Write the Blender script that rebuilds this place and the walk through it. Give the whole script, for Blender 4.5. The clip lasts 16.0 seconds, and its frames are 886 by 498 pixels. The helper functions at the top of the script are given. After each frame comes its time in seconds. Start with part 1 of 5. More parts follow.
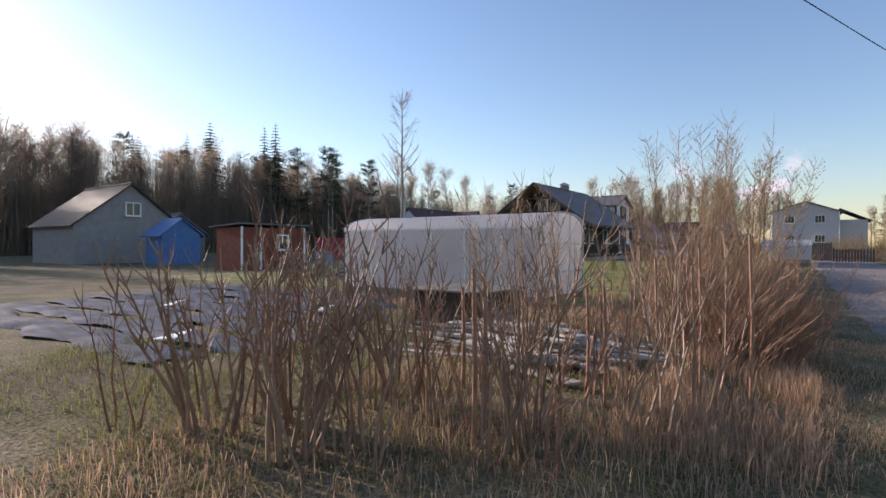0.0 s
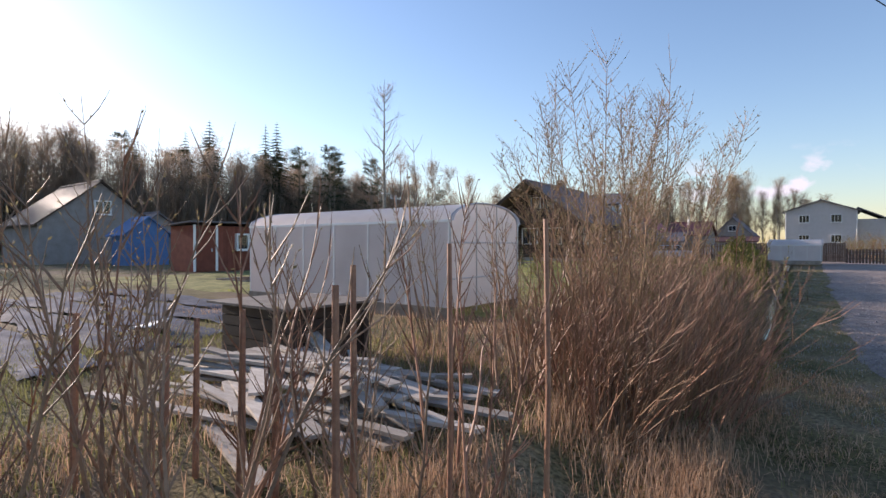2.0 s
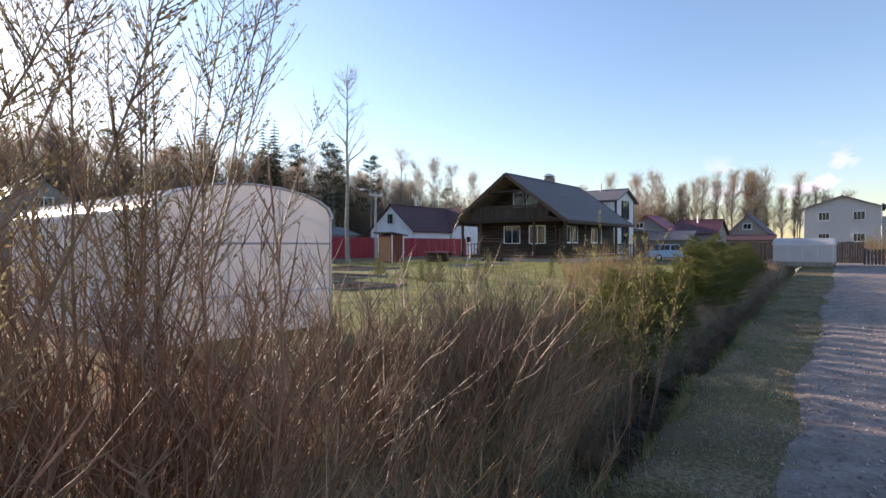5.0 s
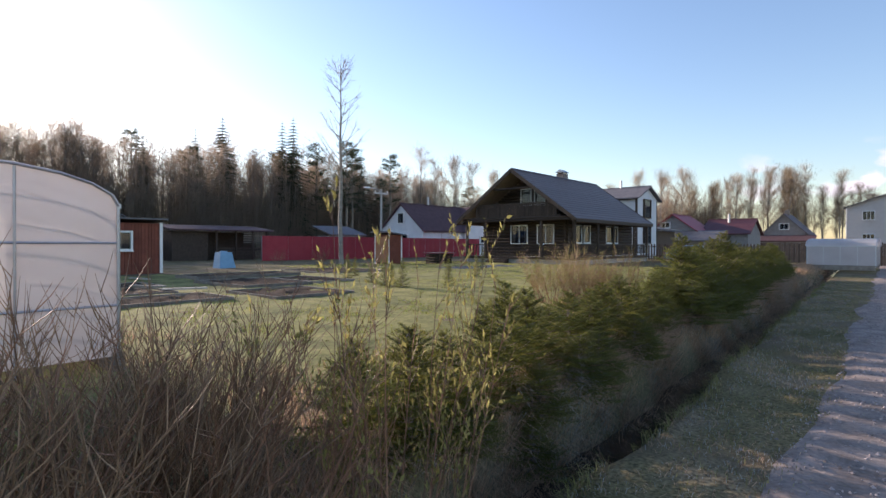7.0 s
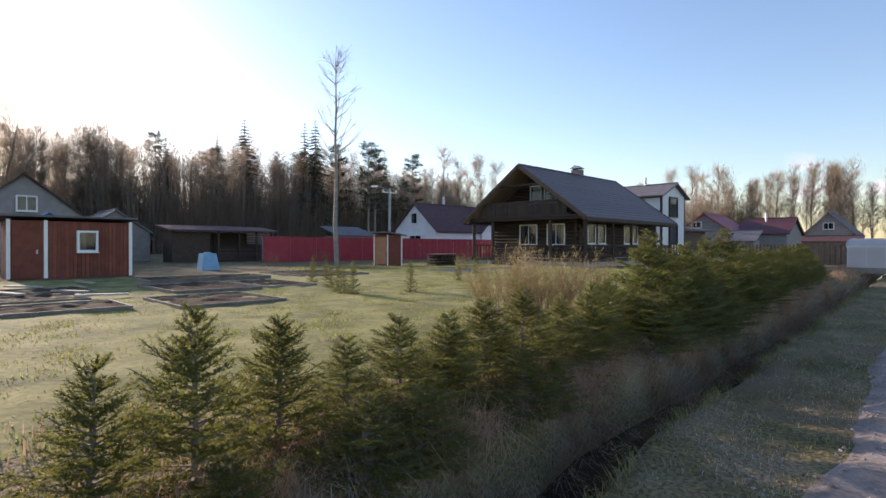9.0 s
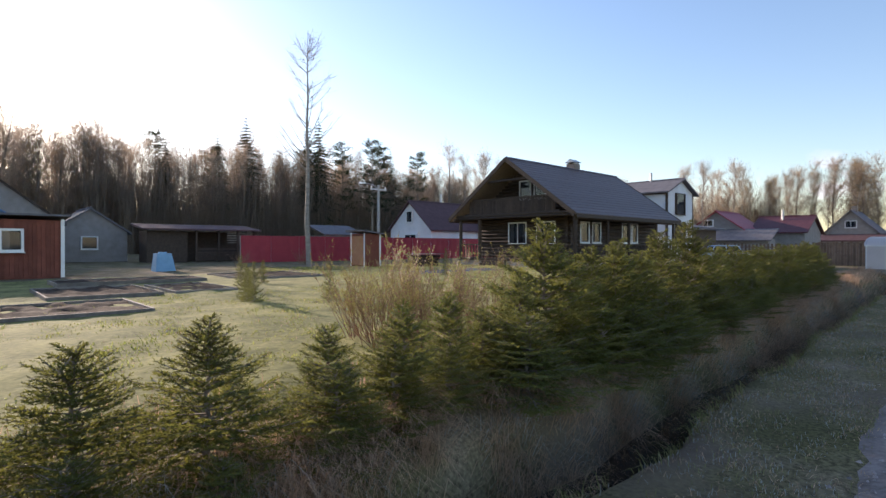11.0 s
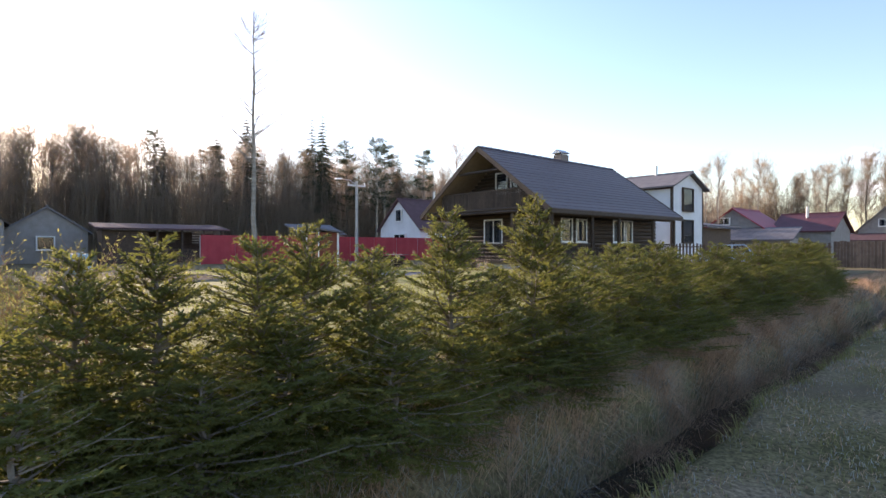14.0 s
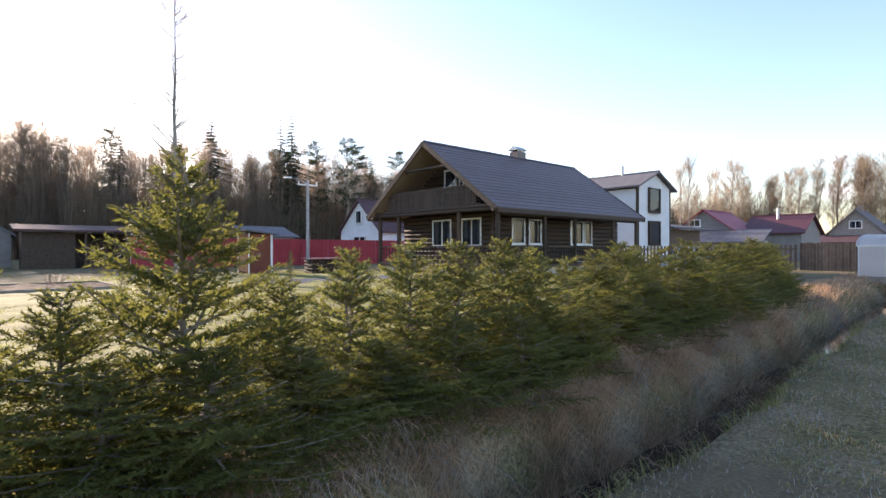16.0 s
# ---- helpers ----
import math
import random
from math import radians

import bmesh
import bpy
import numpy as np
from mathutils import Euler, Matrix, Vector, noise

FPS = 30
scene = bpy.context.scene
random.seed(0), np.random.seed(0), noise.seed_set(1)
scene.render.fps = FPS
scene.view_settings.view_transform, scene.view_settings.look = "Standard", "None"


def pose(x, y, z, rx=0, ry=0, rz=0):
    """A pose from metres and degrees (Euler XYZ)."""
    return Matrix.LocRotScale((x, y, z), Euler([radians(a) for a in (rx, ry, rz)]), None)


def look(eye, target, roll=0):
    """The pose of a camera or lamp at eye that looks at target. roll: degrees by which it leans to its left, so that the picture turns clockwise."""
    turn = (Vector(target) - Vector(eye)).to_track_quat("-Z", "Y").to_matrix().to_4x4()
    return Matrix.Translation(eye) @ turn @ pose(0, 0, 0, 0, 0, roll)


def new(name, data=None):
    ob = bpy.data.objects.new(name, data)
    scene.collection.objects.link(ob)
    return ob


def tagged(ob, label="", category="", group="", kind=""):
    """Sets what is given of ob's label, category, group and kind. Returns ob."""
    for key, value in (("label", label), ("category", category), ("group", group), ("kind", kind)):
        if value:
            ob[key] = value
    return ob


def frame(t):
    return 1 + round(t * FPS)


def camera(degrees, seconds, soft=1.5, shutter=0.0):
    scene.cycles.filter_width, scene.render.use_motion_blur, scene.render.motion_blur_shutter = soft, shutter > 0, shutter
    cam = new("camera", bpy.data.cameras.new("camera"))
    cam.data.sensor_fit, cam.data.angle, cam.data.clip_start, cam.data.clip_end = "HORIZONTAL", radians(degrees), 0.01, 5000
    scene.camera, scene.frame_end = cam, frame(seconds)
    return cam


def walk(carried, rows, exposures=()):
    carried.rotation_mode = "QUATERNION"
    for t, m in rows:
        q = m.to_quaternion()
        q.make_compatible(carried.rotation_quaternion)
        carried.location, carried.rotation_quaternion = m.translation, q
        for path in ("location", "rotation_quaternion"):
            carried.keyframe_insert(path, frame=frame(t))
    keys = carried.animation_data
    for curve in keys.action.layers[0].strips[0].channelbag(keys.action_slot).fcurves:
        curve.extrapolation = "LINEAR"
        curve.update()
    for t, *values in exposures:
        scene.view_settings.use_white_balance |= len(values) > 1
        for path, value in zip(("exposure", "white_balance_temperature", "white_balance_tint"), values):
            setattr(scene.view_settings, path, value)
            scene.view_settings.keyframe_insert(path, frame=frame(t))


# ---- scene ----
cam = camera(80.0, 16.0)
PATH = [
    (0.0, -0.64, -2.005, 1.62, 89.576, -0.009, 35.15),
    (0.5, -0.524, -1.189, 1.608, 89.577, -0.037, 35.537),
    (1.0, -0.365, -0.375, 1.6, 89.577, -0.05, 36.014),
    (1.5, -0.184, 0.435, 1.594, 89.587, -0.051, 36.341),
    (2.0, -0.005, 1.244, 1.591, 89.609, -0.042, 36.628),
    (2.5, 0.155, 2.06, 1.594, 89.628, -0.025, 36.776),
    (3.0, 0.291, 2.895, 1.599, 89.629, -0.007, 37.071),
    (3.5, 0.412, 3.759, 1.607, 89.61, 0.006, 37.321),
    (4.0, 0.529, 4.648, 1.617, 89.572, 0.008, 37.668),
    (4.5, 0.635, 5.547, 1.626, 89.527, -0.004, 37.989),
    (5.0, 0.715, 6.43, 1.634, 89.492, -0.03, 38.556),
    (5.2, 0.737, 6.77, 1.637, 89.482, -0.043, 38.833),
    (7.3, 0.82, 10.24, 1.641, 89.522, -0.164, 42.445),
    (7.5, 0.821, 10.552, 1.64, 89.528, -0.165, 42.955),
    (8.0, 0.858, 11.324, 1.634, 89.552, -0.158, 44.173),
    (8.5, 0.873, 12.116, 1.628, 89.591, -0.141, 44.884),
    (9.0, 0.869, 12.928, 1.624, 89.628, -0.122, 45.304),
    (9.2, 0.862, 13.259, 1.622, 89.637, -0.116, 45.453),
    (11.3, 0.666, 16.882, 1.593, 89.597, -0.09, 47.348),
    (11.5, 0.644, 17.228, 1.588, 89.602, -0.088, 47.542),
    (12.0, 0.59, 18.086, 1.574, 89.626, -0.078, 48.028),
    (12.5, 0.537, 18.939, 1.56, 89.65, -0.065, 48.472),
    (13.0, 0.48, 19.791, 1.547, 89.669, -0.05, 48.81),
    (13.5, 0.417, 20.64, 1.536, 89.686, -0.035, 49.182),
    (14.0, 0.349, 21.481, 1.527, 89.704, -0.021, 49.593),
    (14.5, 0.277, 22.308, 1.52, 89.723, -0.004, 50.048),
    (15.0, 0.206, 23.115, 1.513, 89.763, 0.018, 50.257),
    (15.5, 0.135, 23.899, 1.505, 89.86, 0.047, 50.208),
    (15.7, 0.107, 24.206, 1.501, 89.922, 0.062, 49.633),
    (15.8, 0.093, 24.358, 1.5, 89.958, 0.069, 49.158),
    (15.9, 0.08, 24.51, 1.498, 89.998, 0.077, 48.55),
    (16.0, 0.066, 24.66, 1.496, 90.042, 0.086, 47.808),
]
walk(cam, [(t, pose(*p)) for t, *p in PATH], [(0.0, 0.41, 6250, 22), (5.0, 0.74, 6350, 22), (9.0, 0.72, 6480, 22), (12.5, 1.0, 6600, 23), (14.0, 1.26, 6700, 24), (16.0, 1.42, 6700, 24)]
)

# world, sun, exposure
SUN_AZ = 91.0          # degrees from +y towards -x
SUN_EL = 15.5
world = bpy.data.worlds.new("sky")
scene.world = world
world.use_nodes = True
wn, wl = world.node_tree.nodes, world.node_tree.links
bg = wn["Background"]
sky = wn.new("ShaderNodeTexSky")
sky.sky_type = "NISHITA"
sky.sun_disc = False
sky.sun_elevation = radians(SUN_EL)
sky.sun_rotation = radians(-SUN_AZ)
sky.altitude = 50
sky.air_density = 1.2
sky.dust_density = 0.45
sky.ozone_density = 2.6
# a few low white cumulus clouds over the road's far end
tc = wn.new("ShaderNodeTexCoord")
cn = wn.new("ShaderNodeTexNoise")
cmap = wn.new("ShaderNodeMapping")
cmap.inputs["Scale"].default_value = (1, 1, 1.7)
cn.inputs["Scale"].default_value = 11
cn.inputs["Detail"].default_value = 5
cn.inputs["Roughness"].default_value = 0.55
wl.new(tc.outputs["Generated"], cmap.inputs["Vector"])
wl.new(cmap.outputs["Vector"], cn.inputs["Vector"])
sep = wn.new("ShaderNodeSeparateXYZ")
wl.new(tc.outputs["Generated"], sep.inputs[0])


def ramp(nodes, links, src, stops, mode="LINEAR"):
    r = nodes.new("ShaderNodeValToRGB")
    r.color_ramp.interpolation = mode
    els = r.color_ramp.elements
    while len(els) < len(stops):
        els.new(0.5)
    for e, (p, c) in zip(els, stops):
        e.position = p
        e.color = (*c, 1) if len(c) == 3 else (c[0], c[0], c[0], 1)
    links.new(src, r.inputs[0])
    return r


band = ramp(wn, wl, sep.outputs["Z"], [(0.03, (0,)), (0.08, (1,)), (0.11, (1,)), (0.16, (0,))])
puff = ramp(wn, wl, cn.outputs["Fac"], [(0.55, (0,)), (0.63, (1,))])
mul = wn.new("ShaderNodeMath")
mul.operation = "MULTIPLY"
wl.new(band.outputs[0], mul.inputs[0])
wl.new(puff.outputs[0], mul.inputs[1])
cm = wn.new("ShaderNodeMix")
cm.data_type = "RGBA"
cm.inputs[7].default_value = (4.6, 4.4, 4.6, 1)
ahead = ramp(wn, wl, sep.outputs["Y"], [(0.955, (0,)), (0.99, (1,))])
mul2 = wn.new("ShaderNodeMath")
mul2.operation = "MULTIPLY"
wl.new(mul.outputs[0], mul2.inputs[0])
wl.new(ahead.outputs[0], mul2.inputs[1])
wl.new(mul2.outputs[0], cm.inputs[0])
wl.new(sky.outputs[0], cm.inputs[6])
wl.new(cm.outputs[2], bg.inputs[0])
bg.inputs[1].default_value = 0.15

sun_data = bpy.data.lights.new("sun", "SUN")
sun_data.energy = 5.0
sun_data.angle = radians(0.6)
sun_data.color = (1.0, 0.86, 0.68)
sun = new("sun", sun_data)
sd = Vector((-math.sin(radians(SUN_AZ)) * math.cos(radians(SUN_EL)), math.cos(radians(SUN_AZ)) * math.cos(radians(SUN_EL)), math.sin(radians(SUN_EL))))
sun.matrix_world = look(sd * 50, (0, 0, 0))


# ---- materials ----
def mat(name, c1, c2=None, rough=0.85, scale=6.0, bump=0.15, metal=0.0, rand=0.0, stretch=(1, 1, 1), translucent=0.0, tcol=None, spec=0.3, coords="Object", isl=False):
    """A procedural surface: two colours mixed by noise at two scales, fine relief, variation from piece to piece."""
    m = bpy.data.materials.new(name)
    m.use_nodes = True
    n, l = m.node_tree.nodes, m.node_tree.links
    p = n["Principled BSDF"]
    c2 = c2 or tuple(0.7 * v for v in c1)
    co = n.new("ShaderNodeTexCoord")
    mp = n.new("ShaderNodeMapping")
    mp.inputs["Scale"].default_value = stretch
    l.new(co.outputs[coords], mp.inputs["Vector"])
    big = n.new("ShaderNodeTexNoise")
    big.inputs["Scale"].default_value = scale
    big.inputs["Detail"].default_value = 6
    fine = n.new("ShaderNodeTexNoise")
    fine.inputs["Scale"].default_value = scale * 9
    fine.inputs["Detail"].default_value = 4
    for t in (big, fine):
        l.new(mp.outputs[0], t.inputs["Vector"])
    mixf = n.new("ShaderNodeMath")
    mixf.operation = "MULTIPLY_ADD"
    mixf.inputs[1].default_value = 0.4
    l.new(fine.outputs["Fac"], mixf.inputs[0])
    half = n.new("ShaderNodeMath")
    half.operation = "MULTIPLY"
    half.inputs[1].default_value = 0.6
    l.new(big.outputs["Fac"], half.inputs[0])
    l.new(half.outputs[0], mixf.inputs[2])
    r = ramp(n, l, mixf.outputs[0], [(0.34, c1), (0.66, c2)])
    col = r.outputs[0]
    if rand:
        hsv = n.new("ShaderNodeHueSaturation")
        if isl:
            src = n.new("ShaderNodeNewGeometry").outputs["Random Per Island"]
        else:
            src = n.new("ShaderNodeObjectInfo").outputs["Random"]
        mr = n.new("ShaderNodeMapRange")
        mr.inputs[3].default_value = 1 - rand
        mr.inputs[4].default_value = 1 + rand
        l.new(src, mr.inputs[0])
        l.new(mr.outputs[0], hsv.inputs["Value"])
        l.new(col, hsv.inputs["Color"])
        col = hsv.outputs[0]
    l.new(col, p.inputs["Base Color"])
    p.inputs["Roughness"].default_value = rough
    p.inputs["Metallic"].default_value = metal
    p.inputs["Specular IOR Level"].default_value = spec
    if bump:
        b = n.new("ShaderNodeBump")
        b.inputs["Strength"].default_value = bump
        b.inputs["Distance"].default_value = 0.02
        l.new(mixf.outputs[0], b.inputs["Height"])
        l.new(b.outputs[0], p.inputs["Normal"])
    if translucent:
        tr = n.new("ShaderNodeBsdfTranslucent")
        if tcol:
            tr.inputs[0].default_value = (*tcol, 1)
        else:
            l.new(col, tr.inputs[0])
        ms = n.new("ShaderNodeMixShader")
        ms.inputs[0].default_value = translucent
        l.new(p.outputs[0], ms.inputs[1])
        l.new(tr.outputs[0], ms.inputs[2])
        l.new(ms.outputs[0], n["Material Output"].inputs[0])
    return m


def glass_mat(name, tint=(0.8, 0.85, 0.9), rough=0.03):
    m = bpy.data.materials.new(name)
    m.use_nodes = True
    n, l = m.node_tree.nodes, m.node_tree.links
    p = n["Principled BSDF"]
    p.inputs["Base Color"].default_value = (0.03, 0.035, 0.045, 1)
    p.inputs["Roughness"].default_value = rough
    p.inputs["Specular IOR Level"].default_value = 0.9
    tr = n.new("ShaderNodeBsdfTransparent")
    tr.inputs[0].default_value = (*tint, 1)
    ms = n.new("ShaderNodeMixShader")
    ms.inputs[0].default_value = 0.55
    l.new(p.outputs[0], ms.inputs[1])
    l.new(tr.outputs[0], ms.inputs[2])
    l.new(ms.outputs[0], n["Material Output"].inputs[0])
    return m


def sheet_mat(name, col, through_col, clear=0.12):
    """Milky twin-wall plastic that lets daylight through."""
    m = bpy.data.materials.new(name)
    m.use_nodes = True
    n, l = m.node_tree.nodes, m.node_tree.links
    p = n["Principled BSDF"]
    co = n.new("ShaderNodeTexCoord")
    no = n.new("ShaderNodeTexNoise")
    no.inputs["Scale"].default_value = 1.7
    no.inputs["Detail"].default_value = 8
    l.new(co.outputs["Object"], no.inputs["Vector"])
    r = ramp(n, l, no.outputs["Fac"], [(0.3, tuple(0.82 * v for v in col)), (0.7, col)])
    l.new(r.outputs[0], p.inputs["Base Color"])
    p.inputs["Roughness"].default_value = 0.35
    tr = n.new("ShaderNodeBsdfTranslucent")
    tr.inputs[0].default_value = (*through_col, 1)
    tp = n.new("ShaderNodeBsdfTransparent")
    m1, m2 = n.new("ShaderNodeMixShader"), n.new("ShaderNodeMixShader")
    m1.inputs[0].default_value = 0.5
    m2.inputs[0].default_value = clear
    l.new(p.outputs[0], m1.inputs[1])
    l.new(tr.outputs[0], m1.inputs[2])
    l.new(m1.outputs[0], m2.inputs[1])
    l.new(tp.outputs[0], m2.inputs[2])
    l.new(m2.outputs[0], n["Material Output"].inputs[0])
    return m


def ground_mat():
    """Grass, frosted dead grass and bare soil in patches, at two scales."""
    m = bpy.data.materials.new("ground_grass")
    m.use_nodes = True
    n, l = m.node_tree.nodes, m.node_tree.links
    p = n["Principled BSDF"]
    co = n.new("ShaderNodeTexCoord")

    def nz(s, d=6):
        t = n.new("ShaderNodeTexNoise")
        t.inputs["Scale"].default_value = s
        t.inputs["Detail"].default_value = d
        l.new(co.outputs["Object"], t.inputs["Vector"])
        return t.outputs["Fac"]

    g = ramp(n, l, nz(0.9), [(0.33, (0.13, 0.115, 0.05)), (0.5, (0.2, 0.165, 0.085)), (0.66, (0.27, 0.21, 0.135))])
    f = ramp(n, l, nz(30, 8), [(0.3, (0.35,)), (0.7, (1.35,))])
    s = ramp(n, l, nz(0.33, 9), [(0.52, (0,)), (0.66, (1,))])
    mx = n.new("ShaderNodeMix")
    mx.data_type = "RGBA"
    mx.blend_type = "MULTIPLY"
    mx.inputs[0].default_value = 1
    l.new(g.outputs[0], mx.inputs[6])
    l.new(f.outputs[0], mx.inputs[7])
    my = n.new("ShaderNodeMix")
    my.data_type = "RGBA"
    l.new(s.outputs[0], my.inputs[0])
    l.new(mx.outputs[2], my.inputs[6])
    my.inputs[7].default_value = (0.16, 0.12, 0.085, 1)
    l.new(my.outputs[2], p.inputs["Base Color"])
    p.inputs["Roughness"].default_value = 0.95
    p.inputs["Specular IOR Level"].default_value = 0.1
    b = n.new("ShaderNodeBump")
    b.inputs["Strength"].default_value = 0.7
    b.inputs["Distance"].default_value = 0.05
    l.new(nz(22, 8), b.inputs["Height"])
    l.new(b.outputs[0], p.inputs["Normal"])
    return m


M_GROUND = ground_mat()
M_GRAVEL = mat("gravel", (0.15, 0.12, 0.105), (0.34, 0.28, 0.25), 0.95, 3.0, 0.9, spec=0.2)
M_STONE = mat("gravel_stone", (0.2, 0.17, 0.165), (0.36, 0.31, 0.3), 0.9, 20, 0.2, rand=0.45, isl=True)
M_GRASS = mat("green_grass", (0.17, 0.175, 0.055), (0.31, 0.28, 0.12), 0.7, 1.0, 0, rand=0.35, translucent=0.4, isl=True)
M_LAWN = mat("spring_lawn", (0.2, 0.24, 0.05), (0.38, 0.38, 0.12), 0.7, 0.6, 0, rand=0.35, translucent=0.5, isl=True)
M_STRAW = mat("dry_grass", (0.35, 0.215, 0.135), (0.54, 0.375, 0.25), 0.8, 1.2, 0, rand=0.4, translucent=0.42, isl=True)
M_FROST = mat("frosted_grass", (0.3, 0.3, 0.26), (0.42, 0.41, 0.38), 0.8, 1.2, 0, rand=0.3, translucent=0.3, isl=True)
M_LAWNSOD = mat("lawn_sod", (0.085, 0.095, 0.033), (0.33, 0.3, 0.115), 0.95, 1.3, 1.0, spec=0.1)
M_WATER = mat("ditch_water", (0.012, 0.012, 0.014), (0.02, 0.02, 0.02), 0.04, 2, 0.05, spec=0.6)
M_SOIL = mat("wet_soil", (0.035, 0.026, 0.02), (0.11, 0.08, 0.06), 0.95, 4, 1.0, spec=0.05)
M_LOG = mat("stained_log", (0.035, 0.024, 0.018), (0.075, 0.05, 0.035), 0.6, 3, 0.3, rand=0.3, stretch=(1, 1, 8))
M_DARKWOOD = mat("dark_board", (0.04, 0.027, 0.02), (0.08, 0.055, 0.04), 0.65, 5, 0.3, rand=0.3)
M_SOFFIT = mat("soffit_board", (0.2, 0.15, 0.11), (0.3, 0.23, 0.17), 0.7, 5, 0.2, rand=0.15)
M_TILE = mat("metal_tile", (0.1, 0.078, 0.085), (0.135, 0.105, 0.11), 0.5, 2.5, 0.1, rand=0.12)
M_WHITE = mat("white_paint", (0.72, 0.72, 0.7), (0.8, 0.8, 0.78), 0.6, 4, 0.05, rand=0.05)
M_WHITEWALL = mat("white_render", (0.62, 0.63, 0.66), (0.74, 0.75, 0.77), 0.8, 1.5, 0.1)
M_BEIGE = mat("beige_siding", (0.5, 0.46, 0.44), (0.56, 0.52, 0.5), 0.7, 2, 0.05)
M_GREYWALL = mat("grey_board", (0.22, 0.2, 0.19), (0.31, 0.29, 0.28), 0.85, 2, 0.2)
M_REDROOF = mat("red_roof", (0.26, 0.04, 0.055), (0.33, 0.06, 0.075), 0.5, 2, 0.1)
M_PURPLE = mat("purple_brown_roof", (0.09, 0.055, 0.06), (0.13, 0.08, 0.085), 0.85, 2, 0.2, spec=0.15)
M_MAROON = mat("maroon_roof", (0.09, 0.03, 0.035), (0.13, 0.045, 0.05), 0.5, 2, 0.1)
M_GREYROOF = mat("grey_roof", (0.12, 0.115, 0.125), (0.19, 0.18, 0.19), 0.85, 2, 0.3, spec=0.15)
M_REDFENCE = mat("red_sheet", (0.3, 0.03, 0.045), (0.38, 0.045, 0.06), 0.55, 1.5, 0.05, rand=0.12)
M_BROWNFENCE = mat("brown_picket", (0.1, 0.07, 0.055), (0.17, 0.12, 0.09), 0.8, 4, 0.2, rand=0.3)
M_SHEDRED = mat("oxide_red_board", (0.16, 0.05, 0.034), (0.24, 0.08, 0.052), 0.85, 3, 0.2, rand=0.2)
M_ORANGE = mat("orange_board", (0.4, 0.18, 0.09), (0.48, 0.24, 0.13), 0.8, 3, 0.2, rand=0.15)
M_METAL = mat("galvanised", (0.4, 0.4, 0.42), (0.5, 0.5, 0.52), 0.4, 8, 0.05, metal=0.8)
M_CONC = mat("concrete", (0.36, 0.34, 0.32), (0.5, 0.48, 0.45), 0.9, 5, 0.3)
M_BRICK = mat("chimney_brick", (0.16, 0.13, 0.115), (0.28, 0.25, 0.22), 0.9, 9, 0.3)
M_PLANK = mat("weathered_plank", (0.3, 0.26, 0.22), (0.52, 0.47, 0.41), 0.85, 3, 0.3, rand=0.35, stretch=(1, 6, 6))
M_BED = mat("bed_timber", (0.17, 0.14, 0.115), (0.3, 0.26, 0.22), 0.85, 4, 0.3, rand=0.25)
M_BLUE = mat("blue_plastic", (0.16, 0.33, 0.5), (0.22, 0.42, 0.6), 0.5, 3, 0.05)
M_BLUETARP = mat("blue_tarp", (0.05, 0.13, 0.3), (0.08, 0.18, 0.38), 0.5, 3, 0.2)
M_TARP = mat("mulch_film", (0.025, 0.03, 0.048), (0.12, 0.14, 0.19), 0.85, 2.2, 0.9, spec=0.12, stretch=(0.6, 3, 1))
M_CURTAIN = mat("curtain", (0.5, 0.42, 0.34), (0.66, 0.58, 0.48), 0.9, 3, 0.1, stretch=(8, 8, 1))
M_GLASS = glass_mat("window_glass")
# near-black: the shade inside the rooms is put into this colour
M_UNLITROOM = mat("unlit_room_black", (0.02, 0.018, 0.016), (0.03, 0.026, 0.022), 0.9, 3, 0)
M_POLY = sheet_mat("polycarbonate", (0.76, 0.73, 0.73), (0.8, 0.73, 0.71))
M_CARBLUE = mat("car_paint", (0.3, 0.42, 0.6), (0.34, 0.46, 0.64), 0.25, 3, 0, spec=0.6)
M_RUBBER = mat("rubber", (0.02, 0.02, 0.02), (0.03, 0.03, 0.03), 0.8, 9, 0.1)
M_NEEDLE = mat("spruce_needle", (0.05, 0.065, 0.02), (0.13, 0.135, 0.042), 0.75, 2.0, 0, rand=0.3, translucent=0.36, tcol=(0.26, 0.26, 0.06), spec=0.15)
M_FIRFAR = mat("fir_needle", (0.03, 0.042, 0.02), (0.065, 0.08, 0.04), 0.8, 0.6, 0, rand=0.3, translucent=0.25)
M_BARK = mat("grey_bark", (0.15, 0.125, 0.1), (0.28, 0.235, 0.19), 0.9, 8, 0.4, rand=0.25, stretch=(1, 1, 0.3))
M_BIRCHBARK = mat("birch_bark", (0.24, 0.21, 0.18), (0.42, 0.385, 0.34), 0.85, 2.5, 0.3, rand=0.2, stretch=(1, 1, 3))
M_TWIG = mat("brown_twig", (0.19, 0.12, 0.08), (0.33, 0.22, 0.145), 0.6, 6, 0, rand=0.3, isl=True)
M_REDTWIG = mat("red_twig", (0.19, 0.095, 0.065), (0.38, 0.21, 0.13), 0.5, 6, 0, rand=0.35, isl=True)
M_WILLOW = mat("willow_stem", (0.17, 0.1, 0.063), (0.36, 0.23, 0.135), 0.55, 6, 0, rand=0.4, isl=True)
# paler than bare twigs: distant haze and glare are put into the colour
M_HAZETWIG = mat("hazed_far_twig", (0.29, 0.225, 0.175), (0.44, 0.36, 0.28), 0.9, 0.5, 0, rand=0.3, translucent=0.65)
M_BUD = mat("willow_bud", (0.2, 0.16, 0.08), (0.34, 0.28, 0.14), 0.7, 3, 0, rand=0.35, translucent=0.35, isl=True)
